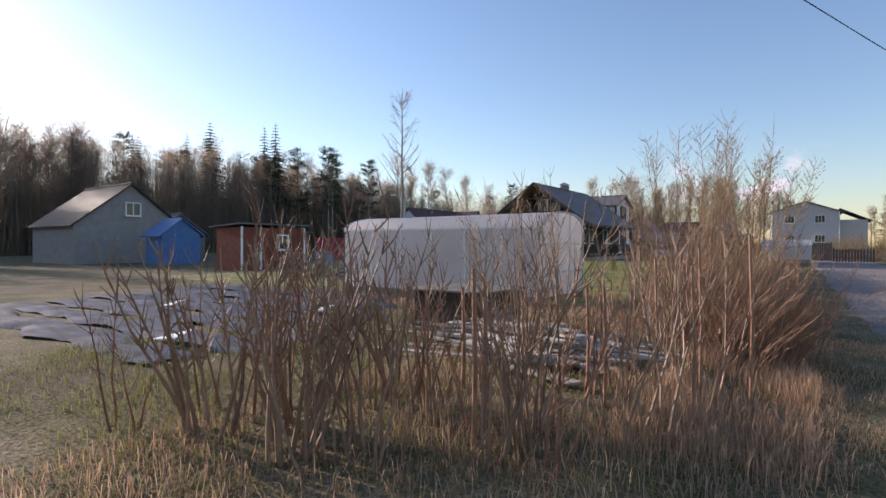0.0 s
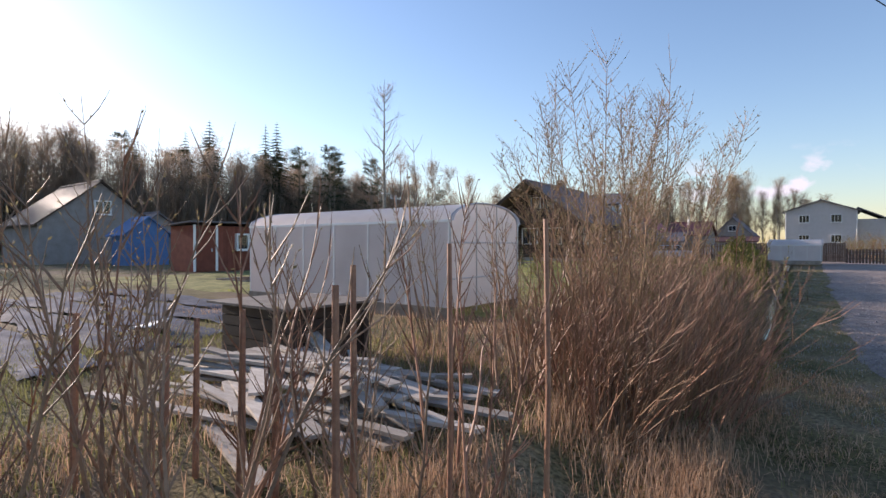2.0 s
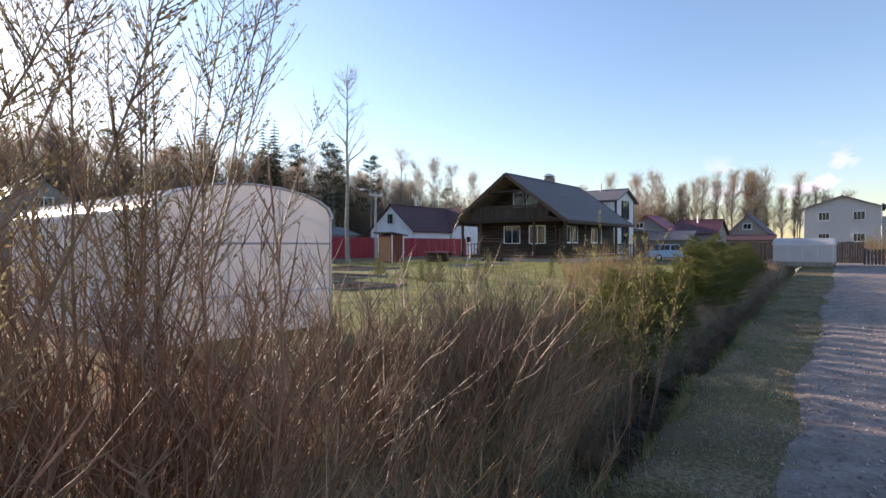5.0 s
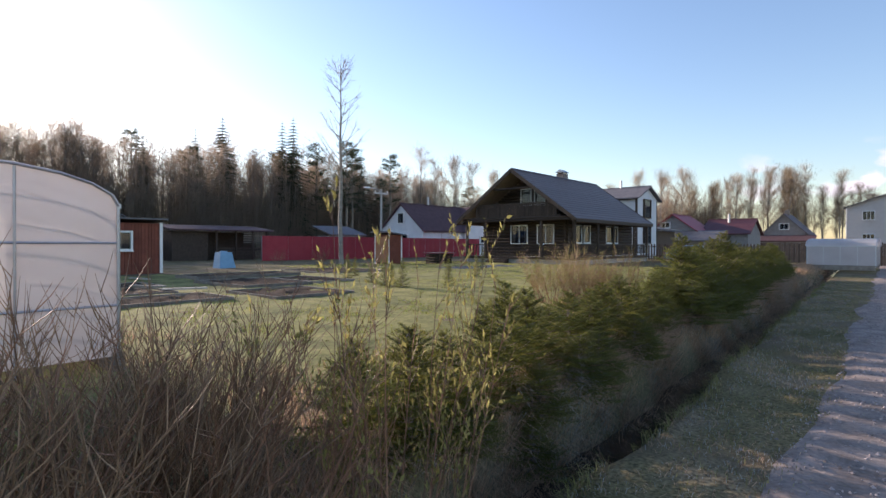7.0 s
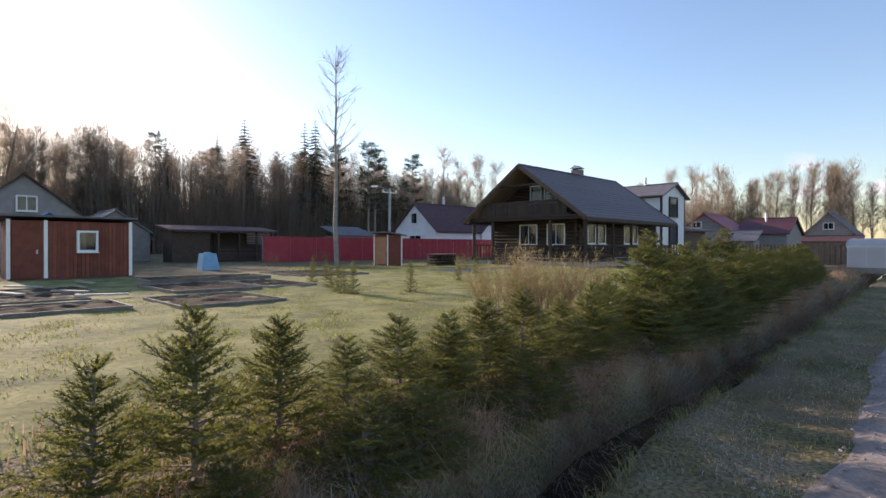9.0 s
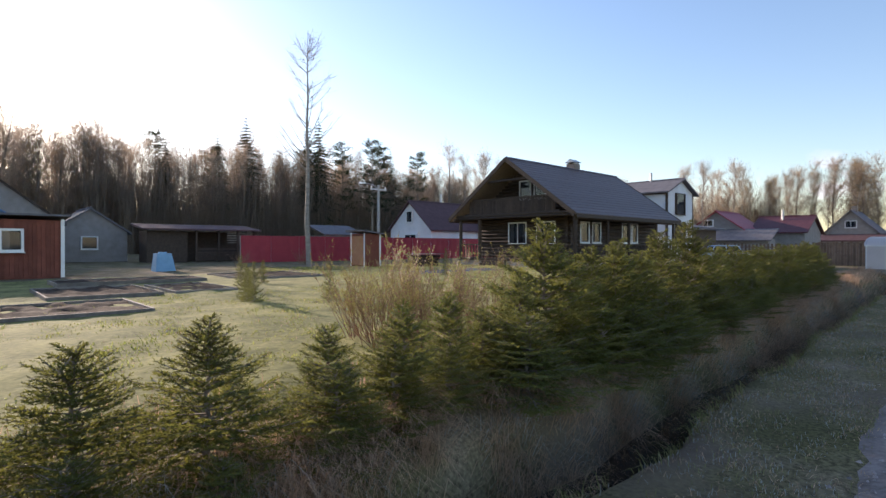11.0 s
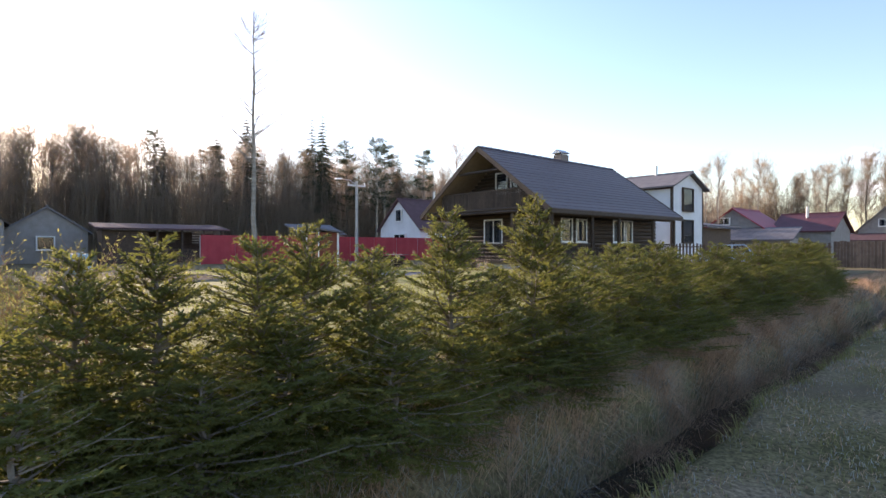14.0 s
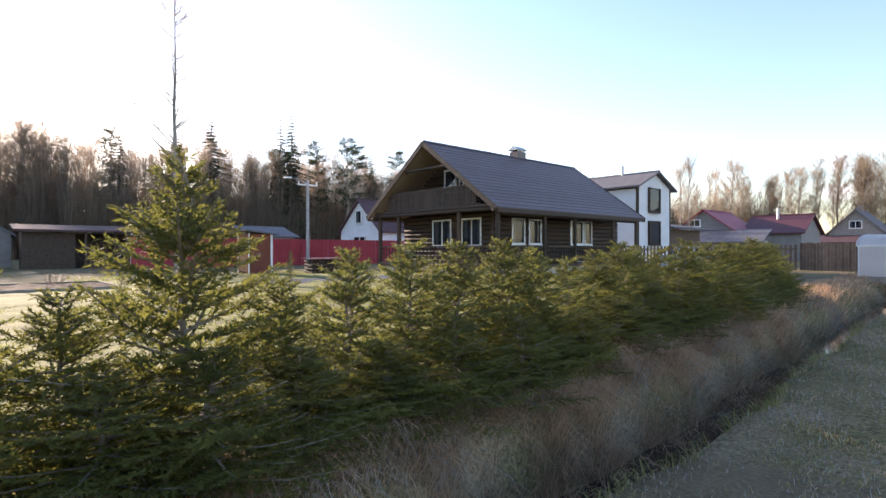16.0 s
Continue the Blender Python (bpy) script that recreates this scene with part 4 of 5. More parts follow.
for i, (y, hh, wid) in enumerate(HEDGE):
    size = "small young" if hh < 1.0 else ("tall" if hh > 1.55 else "bushy")
    hedge_spruce(SPRUCE[i % 4], size + " spruce with yellow-green tips in a roadside hedge", hedge_x(y) + rng.uniform(-0.08, 0.08), y, hh, wid)
LOW = [spruce_template(1.6, s, 0.8) for s in (8, 9)]
for i in range(30):
    y = 20.3 + i * 0.66 + rng.uniform(-0.2, 0.2)
    hedge_spruce(LOW[i % 2], "low bushy spruce at the foot of the roadside hedge", hedge_x(y) + 0.4 + rng.uniform(-0.2, 0.12), y, rng.uniform(0.6, 0.85), 1.6)
for i in range(13):
    y = 12.3 + i * 0.66 + rng.uniform(-0.25, 0.25)
    hedge_spruce(LOW[i % 2], "low bushy spruce at the foot of the roadside hedge", hedge_x(y) + 0.25 + rng.uniform(-0.2, 0.2), y, rng.uniform(0.5, 0.72), 1.25)


def broadleaf_far(h, seed, gold=False):
    """A bare or budding birch far off: trunk, limbs, and many fine twigs."""
    r = random.Random(seed)
    tr, tw, lf = Geo(), Geo(), Geo()
    tr.tube([(0, 0, 0), (r.gauss(0, 0.2), r.gauss(0, 0.2), h * 0.5), (r.gauss(0, 0.3), r.gauss(0, 0.3), h * 0.97)], [h * 0.008, h * 0.0055, h * 0.001], 5, cap=False)
    for _ in range(46):
        z = h * r.uniform(0.25, 0.96)
        a = r.uniform(0, 6.283)
        ln = h * 0.2 * (1.15 - z / h) * r.uniform(0.6, 1.3) + 0.5
        d = Vector((math.cos(a) * 0.62, math.sin(a) * 0.62, 1.0)).normalized()
        b = Vector((0, 0, z))
        e = b + d * ln
        tw.tube([b, e], [h * 0.002, h * 0.0006], 3, cap=False)
        for _ in range(12):
            q = b.lerp(e, r.uniform(0.15, 1))
            t = q + (d * 0.6 + Vector((r.gauss(0, 0.5), r.gauss(0, 0.5), r.gauss(0.3, 0.35)))).normalized() * r.uniform(0.6, 1.8)
            w = Vector((r.gauss(0, 1), r.gauss(0, 1), r.gauss(0, 1))).normalized() * 0.015
            tw.tri(q - w, q + w, t)
            for _ in range(4):
                q2 = q.lerp(t, r.uniform(0.2, 1))
                t2 = q2 + (d * 0.5 + Vector((r.gauss(0, 0.5), r.gauss(0, 0.5), r.gauss(0.2, 0.4)))).normalized() * r.uniform(0.4, 1.1)
                w = Vector((r.gauss(0, 1), r.gauss(0, 1), r.gauss(0, 1))).normalized() * 0.0105
                tw.tri(q2 - w, q2 + w, t2)
                if gold and r.random() < 0.45:
                    leaf(lf, q2.lerp(t2, r.random()), (t2 - q2).normalized(), r.uniform(0.06, 0.12), r)
    out = [tr.mesh("trunk", M_BIRCHBARK if gold or seed % 3 == 0 else M_BARK), tw.mesh("twig_crown", M_HAZETWIG)]
    if gold:
        out.append(lf.mesh("leaf_crown", M_GOLD))
    return out


def fir_far(h, seed):
    r = random.Random(seed)
    tr, cr = Geo(), Geo()
    tr.tube([(0, 0, 0), (0, 0, h)], [h * 0.011, 0.02], 6, cap=False)
    z = h * 0.1
    while z < h * 0.99:
        f = 1 - z / h
        reach = h * 0.21 * f ** 0.85 + 0.15
        for j in range(14):
            a = r.uniform(0, 6.283)
            ln = reach * r.uniform(0.6, 1.2)
            d = Vector((math.cos(a), math.sin(a), -0.25 - 0.2 * f))
            side = Vector((-math.sin(a), math.cos(a), 0))
            b = Vector((0, 0, z))
            for i in range(5):
                u, v = i / 5, (i + 1.3) / 5
                p, q = b + d * ln * u, b + d * ln * v
                w = ln * 0.3 * (1.1 - u)
                for sg in (-1, 1):
                    cr.tri(p, q + Vector((0, 0, 0.05)), p.lerp(q, 0.6) + side * sg * w * r.uniform(0.7, 1.3) + Vector((0, 0, -0.25 * w * r.random())))
        z += h * 0.022
    return tr.mesh("trunk", M_BARK), cr.mesh("crown", M_FIRFAR)


def pine_far(h, seed):
    r = random.Random(seed)
    tr, cr = Geo(), Geo()
    tr.tube([(0, 0, 0), (r.gauss(0, 0.2), r.gauss(0, 0.2), h * 0.5), (0, 0, h * 0.97)], [h * 0.011, h * 0.008, 0.04], 6, cap=False)
    for _ in range(64):
        z = h * (0.36 + 0.62 * r.random() ** 0.8)
        a, ln = r.uniform(0, 6.283), h * 0.15 * (1.28 - z / h) * r.uniform(0.5, 1.2) + 0.35
        b = Vector((0, 0, z))
        d = Vector((math.cos(a), math.sin(a), r.uniform(0.1, 0.5)))
        e = b + d * ln
        tr.tube([b, e], [0.05, 0.015], 3, cap=False)
        for _ in range(46):
            p = b.lerp(e, r.uniform(0.35, 1.05)) + Vector((r.gauss(0, 0.3), r.gauss(0, 0.3), r.gauss(0.05, 0.16)))
            t = p + (d + Vector((r.gauss(0, 0.6), r.gauss(0, 0.6), r.gauss(0.4, 0.4)))).normalized() * r.uniform(0.25, 0.55)
            w = Vector((r.gauss(0, 1), r.gauss(0, 1), r.gauss(0, 1))).normalized() * 0.06
            cr.tri(p - w, p + w, t)
    return tr.mesh("trunk", M_BARK), cr.mesh("crown", M_FIRFAR)


BARE = [broadleaf_far(17, s) for s in (11, 12, 13, 14)]
GOLD = [broadleaf_far(16, s, True) for s in (21, 22, 23)]
FIRS = [fir_far(22, s) for s in (31, 32)]
PINES = [pine_far(20, s) for s in (41, 42)]

LINE = [(-88, -30), (-86, 10), (-92, 45), (-100, 80), (-104, 112), (-92, 145), (-66, 160), (-40, 150), (-14, 150), (8, 165), (40, 180)]


def on_line(u):
    i = min(int(u), len(LINE) - 2)
    a, b = LINE[i], LINE[i + 1]
    return a[0] + (b[0] - a[0]) * (u - i), a[1] + (b[1] - a[1]) * (u - i)


def forest_tree(x, y, kind, h, i):
    s = h / {"bare": 17, "gold": 16, "fir": 22, "pine": 20}[kind]
    w = s * rng.uniform(0.9, 1.25)
    at, turn = (x, y, 0), rng.uniform(0, 360)
    if kind == "bare":
        plant("birch", "bare leafless tree at the forest edge", "tree", "trees of the forest edge", BARE[i % 4], at, turn, (w * 1.15, w * 1.15, s), ("trunk", "twig_crown"))
    elif kind == "gold":
        plant("birch", "birch with golden spring buds beyond the houses", "tree", "budding birches", GOLD[i % 3], at, turn, (w, w, s), ("trunk", "twig_crown", "leaf_crown"))
    elif kind == "fir":
        plant("fir", "dark green fir above the forest edge", "tree", "firs of the forest", FIRS[i % 2], at, turn, (w, w, s))
    else:
        plant("pine", "dark green pine at the forest edge", "tree", "pines of the forest", PINES[i % 2], at, turn, (w, w, s))


for i in range(272):
    u = rng.uniform(0.2, 9.6) if i > 190 else rng.uniform(0.6, 4.6)
    x, y = on_line(u)
    back = rng.uniform(0, 26) if u < 6 else rng.uniform(0, 12)
    x -= back * (1 if u < 5 else 0.2)
    y += back * (0 if u < 5 else 1)
    if u < 4.4:
        k = rng.choices(("bare", "gold", "fir", "pine"), (11, 1.2, 0.9, 0.5 if u > 1.8 else 0.1))[0]
        h = {"bare": rng.uniform(17, 22), "gold": rng.uniform(11, 17), "fir": rng.uniform(18, 24), "pine": rng.uniform(19, 24)}[k] * (0.95 if u < 2.3 else 1.06)
    elif u < 6:
        k = rng.choices(("bare", "gold", "fir", "pine"), (4, 4, 1, 3))[0]
        h = rng.uniform(16, 24)
    else:
        k = rng.choices(("bare", "gold", "pine"), (3, 8, 1))[0]
        h = rng.uniform(13, 20) * (0.7 if u > 8.2 else 1)
    forest_tree(x, y, k, h, i)
for i in range(34):
    hd = radians(rng.uniform(2, 23))
    far = rng.uniform(125, 150)
    forest_tree(-far * math.sin(hd), 20 + far * math.cos(hd), "gold" if i % 4 else "bare", rng.uniform(15, 21) * (1.0 if hd > 0.14 else 0.72), i)
for k, (x, y, kind, h) in enumerate(((-101, 74.4, "fir", 28.0), (-103.5, 73.2, "fir", 27.5), (-101, 58.5, "fir", 25.5), (-98, 52.0, "fir", 22.0), (-92, 82, "pine", 24.5), (-95, 86, "pine", 23.5), (-89, 92, "pine", 22.5), (-99, 79, "pine", 24.0),
                                        (-78, 102, "gold", 21.0), (-75, 105, "gold", 19.5), (-81, 99, "gold", 20.0), (-72, 109, "gold", 18.0), (-84, 97, "bare", 23.0))):
    forest_tree(x, y, kind, h * (1.05 if kind == "fir" else 1.0), k)

# dense brown understorey of the forest, its twigs paled to imitate haze
g = Geo()
for i in range(7000):
    u = rng.uniform(0.2, 7.2)
    x, y = on_line(u)
    x += rng.uniform(-10, 3) * (1 if u < 5 else 0.3)
    y += 0 if u < 5 else rng.uniform(0, 8)
    for _ in range(3):
        b = Vector((x + rng.gauss(0, 0.6), y + rng.gauss(0, 0.6), 0))
        hh = rng.uniform(4, 15.5) * (1.25 if 1.6 < u < 6 else 1.0)
        t = b + Vector((rng.gauss(0, 0.9), rng.gauss(0, 0.9), hh))
        w = Vector((rng.gauss(0, 1), rng.gauss(0, 1), 0)).normalized() * 0.08
        g.tri(b - w, b + w, t)
        for _ in range(7):
            q = b.lerp(t, rng.uniform(0.25, 0.98))
            e = q + Vector((rng.gauss(0, 1), rng.gauss(0, 1), rng.uniform(0, 1.2))).normalized() * rng.uniform(1.0, 3.0)
            g.tri(q - w * 0.6, q + w * 0.6, e)
us = part("forest_understorey", g, M_HAZETWIG)
tagged(us, "dense bare brown undergrowth of the forest edge", "undergrowth", kind="stuff")

# ---- shrubs of the overgrown plot ----
def shrub_template(seed, n, spread, h0, h1, r, stem_m, bud_m=None, **kw):
    rd = random.Random(seed)
    st, bd = Geo(), (Geo() if bud_m else None)
    add_stems(st, n, spread, h0, h1, r, rnd=rd, buds=bd, **kw)
    out = [st.mesh("stems", stem_m)]
    if bud_m:
        out.append(bd.mesh("bud_crown", bud_m))
    return out


SAPLING = [shrub_template(50 + i, 4, 0.14, 0.9, 1.75, 0.0125, M_REDTWIG if i % 2 else M_TWIG, M_BUD, lean=0.15, twigs=14, twig_len=0.27, bud_n=2, bud_size=0.01, kink=0.08, tw_r=0.34, segs=6) for i in range(4)]
COPPICE = [shrub_template(55 + i, 11, 0.2, 1.0, 1.7, 0.019, M_TWIG, M_BUD, lean=0.2, twigs=8, twig_len=0.22, kink=0.07, bud_n=2, bud_size=0.012, sides=5) for i in range(2)]
BRUSH = [shrub_template(60 + i, 36, 0.45, 0.7, 1.55, 0.008, M_REDTWIG if i == 1 else M_WILLOW, M_BUD, lean=0.36, twigs=6, twig_len=0.34, kink=0.13, sides=3, bud_n=1, bud_size=0.006, bias=(0.12, 0.06)) for i in range(3)]
WILLOW = [shrub_template(70 + i, 23, 0.32, 2.4, 3.55, 0.0105, M_WILLOW, M_BUD, lean=0.27, kink=0.06, twigs=64, twig_len=0.15, bud_n=6, bud_size=0.0115, tw_r=0.25, tw_open=(0.5, 1.4), segs=8, sides=5) for i in range(2)]
BUDDED = [shrub_template(80 + i, 12, 0.3, 1.2, 1.9, 0.0075, M_REDTWIG, M_YOUNGLEAF, lean=0.22, twigs=14, twig_len=0.2, bud_n=10, bud_size=0.0165, segs=6) for i in range(2)]
GOLDBUSH = [shrub_template(90 + i, 60, 0.42, 0.8, 1.45, 0.006, M_REDTWIG, M_YOUNGLEAF, lean=0.42, twigs=14, twig_len=0.28, bud_n=6, bud_size=0.0125, tw_r=0.32) for i in range(2)]
PN = ("stem_crown", "bud_crown")


def shrub(meshes, name, label, x, y, s, group, sz=None, turn=None):
    plant(name, label, "shrub", group, meshes, (x, y, ground_z(x, y) - 0.02), rng.uniform(0, 360) if turn is None else turn, (s, s, sz or s), PN)


spots = [(-3.15, 0.4), (-3.0, 0.75), (-3.1, 1.35), (-2.8, 1.55), (-2.3, 0.9), (-2.0, 1.25), (-1.75, 1.6), (-2.35, 1.75), (-1.5, 2.1), (-2.0, 2.3), (-2.6, 2.2), (-3.4, 1.9),
         (-3.9, 1.3), (-4.3, 0.9), (-4.6, 1.7), (-4.1, 2.3), (-3.3, 2.6), (-2.5, 2.8), (-1.5, 2.8), (-1.35, 3.4), (-5.0, 0.6), (-1.75, 3.6), (-2.2, 3.3)]
for i, (x, y) in enumerate(spots):
    shrub(SAPLING[i % 4], "sapling", "leafless reddish-brown sapling shoots in dead grass", x + rng.uniform(-0.1, 0.1), y + rng.uniform(-0.1, 0.1), rng.uniform(0.85, 1.15), "bare saplings by the road")
for i in range(8):
    x = rng.uniform(-5.2, -1.9)
    y = 0.9 + 0.42 * (x + 2.0) + rng.uniform(-0.2, 1.5)
    shrub(SAPLING[i % 4], "sapling", "leafless reddish-brown sapling shoots in dead grass", x, y, rng.uniform(0.85, 1.2), "bare saplings by the road")
for i, (x, y, s) in enumerate(((-3.6, 0.3, 1.05), (-4.3, 0.2, 1.0), (-4.0, 0.7, 0.95), (-3.75, 1.75, 0.9), (-2.3, 1.35, 0.8))):
    shrub(COPPICE[i % 2], "coppiced_sapling", "stout cut-back sapling with reddish bare shoots", x, y, s, "cut-back saplings by the road")
for i in range(58):
    y = rng.uniform(5.5, 11.5)
    if y < 6.2:
        x = rng.uniform(-2.2, -1.1)
    else:
        x = min(ditch_x(y) - rng.uniform(0.45, 2.3), -1.1)
    s = rng.uniform(0.8, 1.08) * (1.0 if y < 10 else 0.85)
    if x < -2.4:
        s *= 0.72
    shrub(BRUSH[i % 3], "brushwood", "dense leafless brown willow brush", x, y, s, "brown brushwood on the ditch bank", turn=rng.uniform(-45, 45))
for i in range(11):
    shrub(SAPLING[i % 4], "willow_shoots", "tall upright reddish willow shoots round the big willow", rng.uniform(-2.5, -1.0), rng.uniform(5.4, 7.6), rng.uniform(1.0, 1.25), "upright willow shoots")
for i, (x, y, s) in enumerate(((-1.6, 6.2, 0.92), (-2.4, 7.6, 0.98))):
    shrub(WILLOW[i % 2], "willow", "tall many-stemmed willow with silvery catkins", x, y, s, "flowering willows")
for i, (x, y, s, sz) in enumerate(((-1.2, 11.65, 0.85, 1.27), (-1.45, 11.7, 0.75, 1.12))):
    shrub(BUDDED[i % 2], "budding_willow", "willow shoots with fresh yellow-green leaves", x, y, s, "budding willow shoots", sz)
SHOOT = shrub_template(99, 2, 0.06, 1.9, 2.2, 0.0045, M_REDTWIG, M_YOUNGLEAF, lean=0.09, twigs=7, twig_len=0.22, bud_n=3, bud_size=0.017, segs=7)
shrub(SHOOT, "budding_willow", "tall thin willow shoots with opening buds", -1.55, 9.6, 0.9, "budding willow shoots")
LEANING = shrub_template(98, 8, 0.25, 2.2, 3.3, 0.012, M_TWIG, M_BUD, lean=0.3, twigs=18, twig_len=0.17, bud_n=3, bud_size=0.015, segs=7, sides=5, bias=(-0.3, 0.05))
shrub(LEANING, "willow", "slender leaning willow with bare slanting stems", -4.4, 6.9, 0.95, "flowering willows", turn=0)
shrub(LEANING, "willow", "slender leaning willow with bare slanting stems", -2.9, 2.5, 0.72, "flowering willows", turn=20)
for i, (x, y, s) in enumerate(((-5.6, 20.9, 1.0), (-4.75, 21.3, 1.05), (-4.45, 21.9, 0.95), (-5.0, 20.7, 0.9))):
    shrub(GOLDBUSH[i % 2], "garden_shrub", "golden budding garden shrub with reddish twigs behind the hedge", x, y, s, "golden garden shrubs")
for i, (x, y, s) in enumerate(((2.2, 66, 2.0), (4.2, 68, 2.3), (1.6, 71, 1.8), (5.8, 65, 2.0))):
    shrub(GOLDBUSH[i % 2], "roadside_shrub", "large golden-brown shrub by the far road end", x, y, s, "shrubs at the road end")
for i, (x, y, s) in enumerate(((-9, 30, 0.5), (-12.5, 36, 0.55), (-15.8, 40.5, 0.7), (-15.5, 44.5, 0.65), (-15.2, 48, 0.6), (-20, 41.5, 0.6), (-23, 27, 0.5), (-14.5, 52.5, 0.7), (-33, 30, 0.8), (-36, 36, 0.9))):
    shrub(BRUSH[i % 3], "garden_shrub", "small leafless garden shrub on the lawn", x, y, s, "leafless garden shrubs")
# small dark conifers on the lawn
THUJA = spruce_template(1.6, 9, 0.3)
for i, (x, y, h) in enumerate(((-12.7, 21.9, 0.95), (-12.1, 21.7, 0.8), (-11.5, 21.6, 1.05), (-11.1, 23.4, 1.0), (-16.5, 23.3, 1.1), (-14.2, 22.6, 0.8), (-17.5, 24.5, 0.9), (-9.5, 26.5, 1.0), (-13.5, 28, 1.1), (-17, 33, 1.3))):
    plant("thuja", "small dark narrow conifer on the lawn", "conifer", "small conifers on the lawn", THUJA, (x, y, 0.16), rng.uniform(0, 360), (0.42, 0.42, h / 1.6))

# tall bare birch by the plots
def tall_birch(h, seed):
    r = random.Random(seed)
    tr, tw = Geo(), Geo()
    pts = [Vector((0, 0, 0))]
    for i in range(14):
        pts.append(pts[-1] + Vector((r.gauss(0, 0.035), r.gauss(0, 0.035), h / 14)))
    tr.tube(pts, [0.17 * (1 - i / 14.4) + 0.006 for i in range(15)], 8, cap=False)
    for k in range(46):
        u = 13.2 - 7.8 * r.random()
        b = pts[int(u)].lerp(pts[int(u) + 1], u - int(u))
        a = r.uniform(0, 6.283)
        ln = (14.6 - u) * 0.29 * r.uniform(0.5, 1.3) + 0.5
        d = Vector((math.cos(a), math.sin(a), r.uniform(0.6, 1.1))).normalized()
        m = b + d * ln * 0.5
        e = m + (d + Vector((r.gauss(0, 0.15), r.gauss(0, 0.15), 0.35))).normalized() * ln * 0.5
        q = 1.15 - u / 14
        tr.tube([b, m, e], [0.06 * q, 0.035 * q, 0.006], 4, cap=False)
        for _ in range(10):
            q = b.lerp(m, r.random()) if r.random() < 0.35 else m.lerp(e, r.random())
            t = q + (d + Vector((r.gauss(0, 0.45), r.gauss(0, 0.45), r.gauss(0.1, 0.3)))).normalized() * r.uniform(0.3, 0.95)
            tw.tube([q, q.lerp(t, 0.5) + Vector((r.gauss(0, 0.04), r.gauss(0, 0.04), 0)), t], [0.008, 0.006, 0.003], 3, cap=False)
    return [tr.mesh("trunk", M_BIRCHBARK), tw.mesh("twig_crown", M_TWIG)]


plant("birch", "tall slender bare birch standing alone on the plot", "tree", "", tall_birch(15.0, 5), (-29.4, 32.86, 0), 20, (1, 1, 1), ("trunk", "twig_crown"))
plant("birch", "pale bare tree behind the white house", "tree", "", BARE[1], (-26.5, 88.0, 0), 70, (0.8, 0.8, 0.72), ("trunk", "twig_crown"))

# ---- lumber, box, stakes, mulch film ----
lp = thing("lumber_pile", "untidy pile of weathered grey planks and boards on the ground", "lumber")
for i in range(84):
    L = rng.uniform(0.9, 2.5)
    x, y = -3.8 + max(-0.9, min(0.75, rng.gauss(0, 0.55))), 4.35 + max(-1.1, min(1.1, rng.gauss(0, 0.5)))
    z = ground_z(x, y) + 0.03 + 0.36 * max(0, 1 - abs(y - 4.35) / 1.1) * max(0.1, 1 - abs(x + 3.9) / 2.0) * rng.random()
    a = radians(172 + rng.gauss(0, 14))
    d = Vector((math.cos(a), math.sin(a), rng.gauss(0, 0.05))) * L / 2
    c = Vector((x, y, z + 0.02))
    part("plank", Geo().beam(c - d, c + d, rng.uniform(0.06, 0.16), rng.uniform(0.018, 0.032)), M_PLANK, lp)
bx = thing("compost_box", "dark brown timber compost box with a pale lid", "box")
for i in range(6):
    z = 0.14 + i * 0.125
    part("board", Geo().box(-6.0, 4.8, z, -4.73, 4.83, z + 0.115), M_DARKWOOD, bx)
    part("board", Geo().box(-4.73, 4.8, z, -4.7, 6.0, z + 0.115), M_DARKWOOD, bx)
part("back", Geo().box(-6.0, 5.97, 0.14, -4.73, 6.0, 0.89), M_DARKWOOD, bx)
part("side", Geo().box(-6.0, 4.83, 0.14, -5.97, 5.97, 0.89), M_DARKWOOD, bx)
part("lid", Geo().box(-6.15, 4.68, 0.893, -4.6, 6.12, 0.92), M_BED, bx, "weathered grey lid")
for y in (4.84, 5.9):
    part("corner_post", Geo().box(-4.69, y - 0.04, 0.1, -4.64, y + 0.04, 0.89), M_DARKWOOD, bx)
for x, y, h, r in ((-1.12, 3.57, 1.62, 0.015), (-1.5, 3.3, 1.5, 0.015), (-1.42, 2.5, 1.35, 0.016), (-1.8, 2.95, 1.4, 0.017), (-2.15, 2.6, 1.2, 0.017), (-2.45, 3.0, 1.15, 0.018), (-2.75, 2.55, 1.1, 0.02), (-3.1, 2.9, 1.05, 0.02), (-3.5, 2.4, 1.1, 0.022), (-2.6, 1.15, 1.35, 0.02), (-2.75, 1.55, 1.3, 0.02)):
    st = part("stake", Geo().tube([(x, y, 0.0), (x + 0.015, y, 0.1 + h * 0.5), (x - 0.01, y + 0.02, 0.1 + h)], [r, r * 0.95, r * 0.8], 7), M_REDTWIG)
    tagged(st, "reddish-brown cut sapling stake in the ground", "stake", "stakes along the plot")


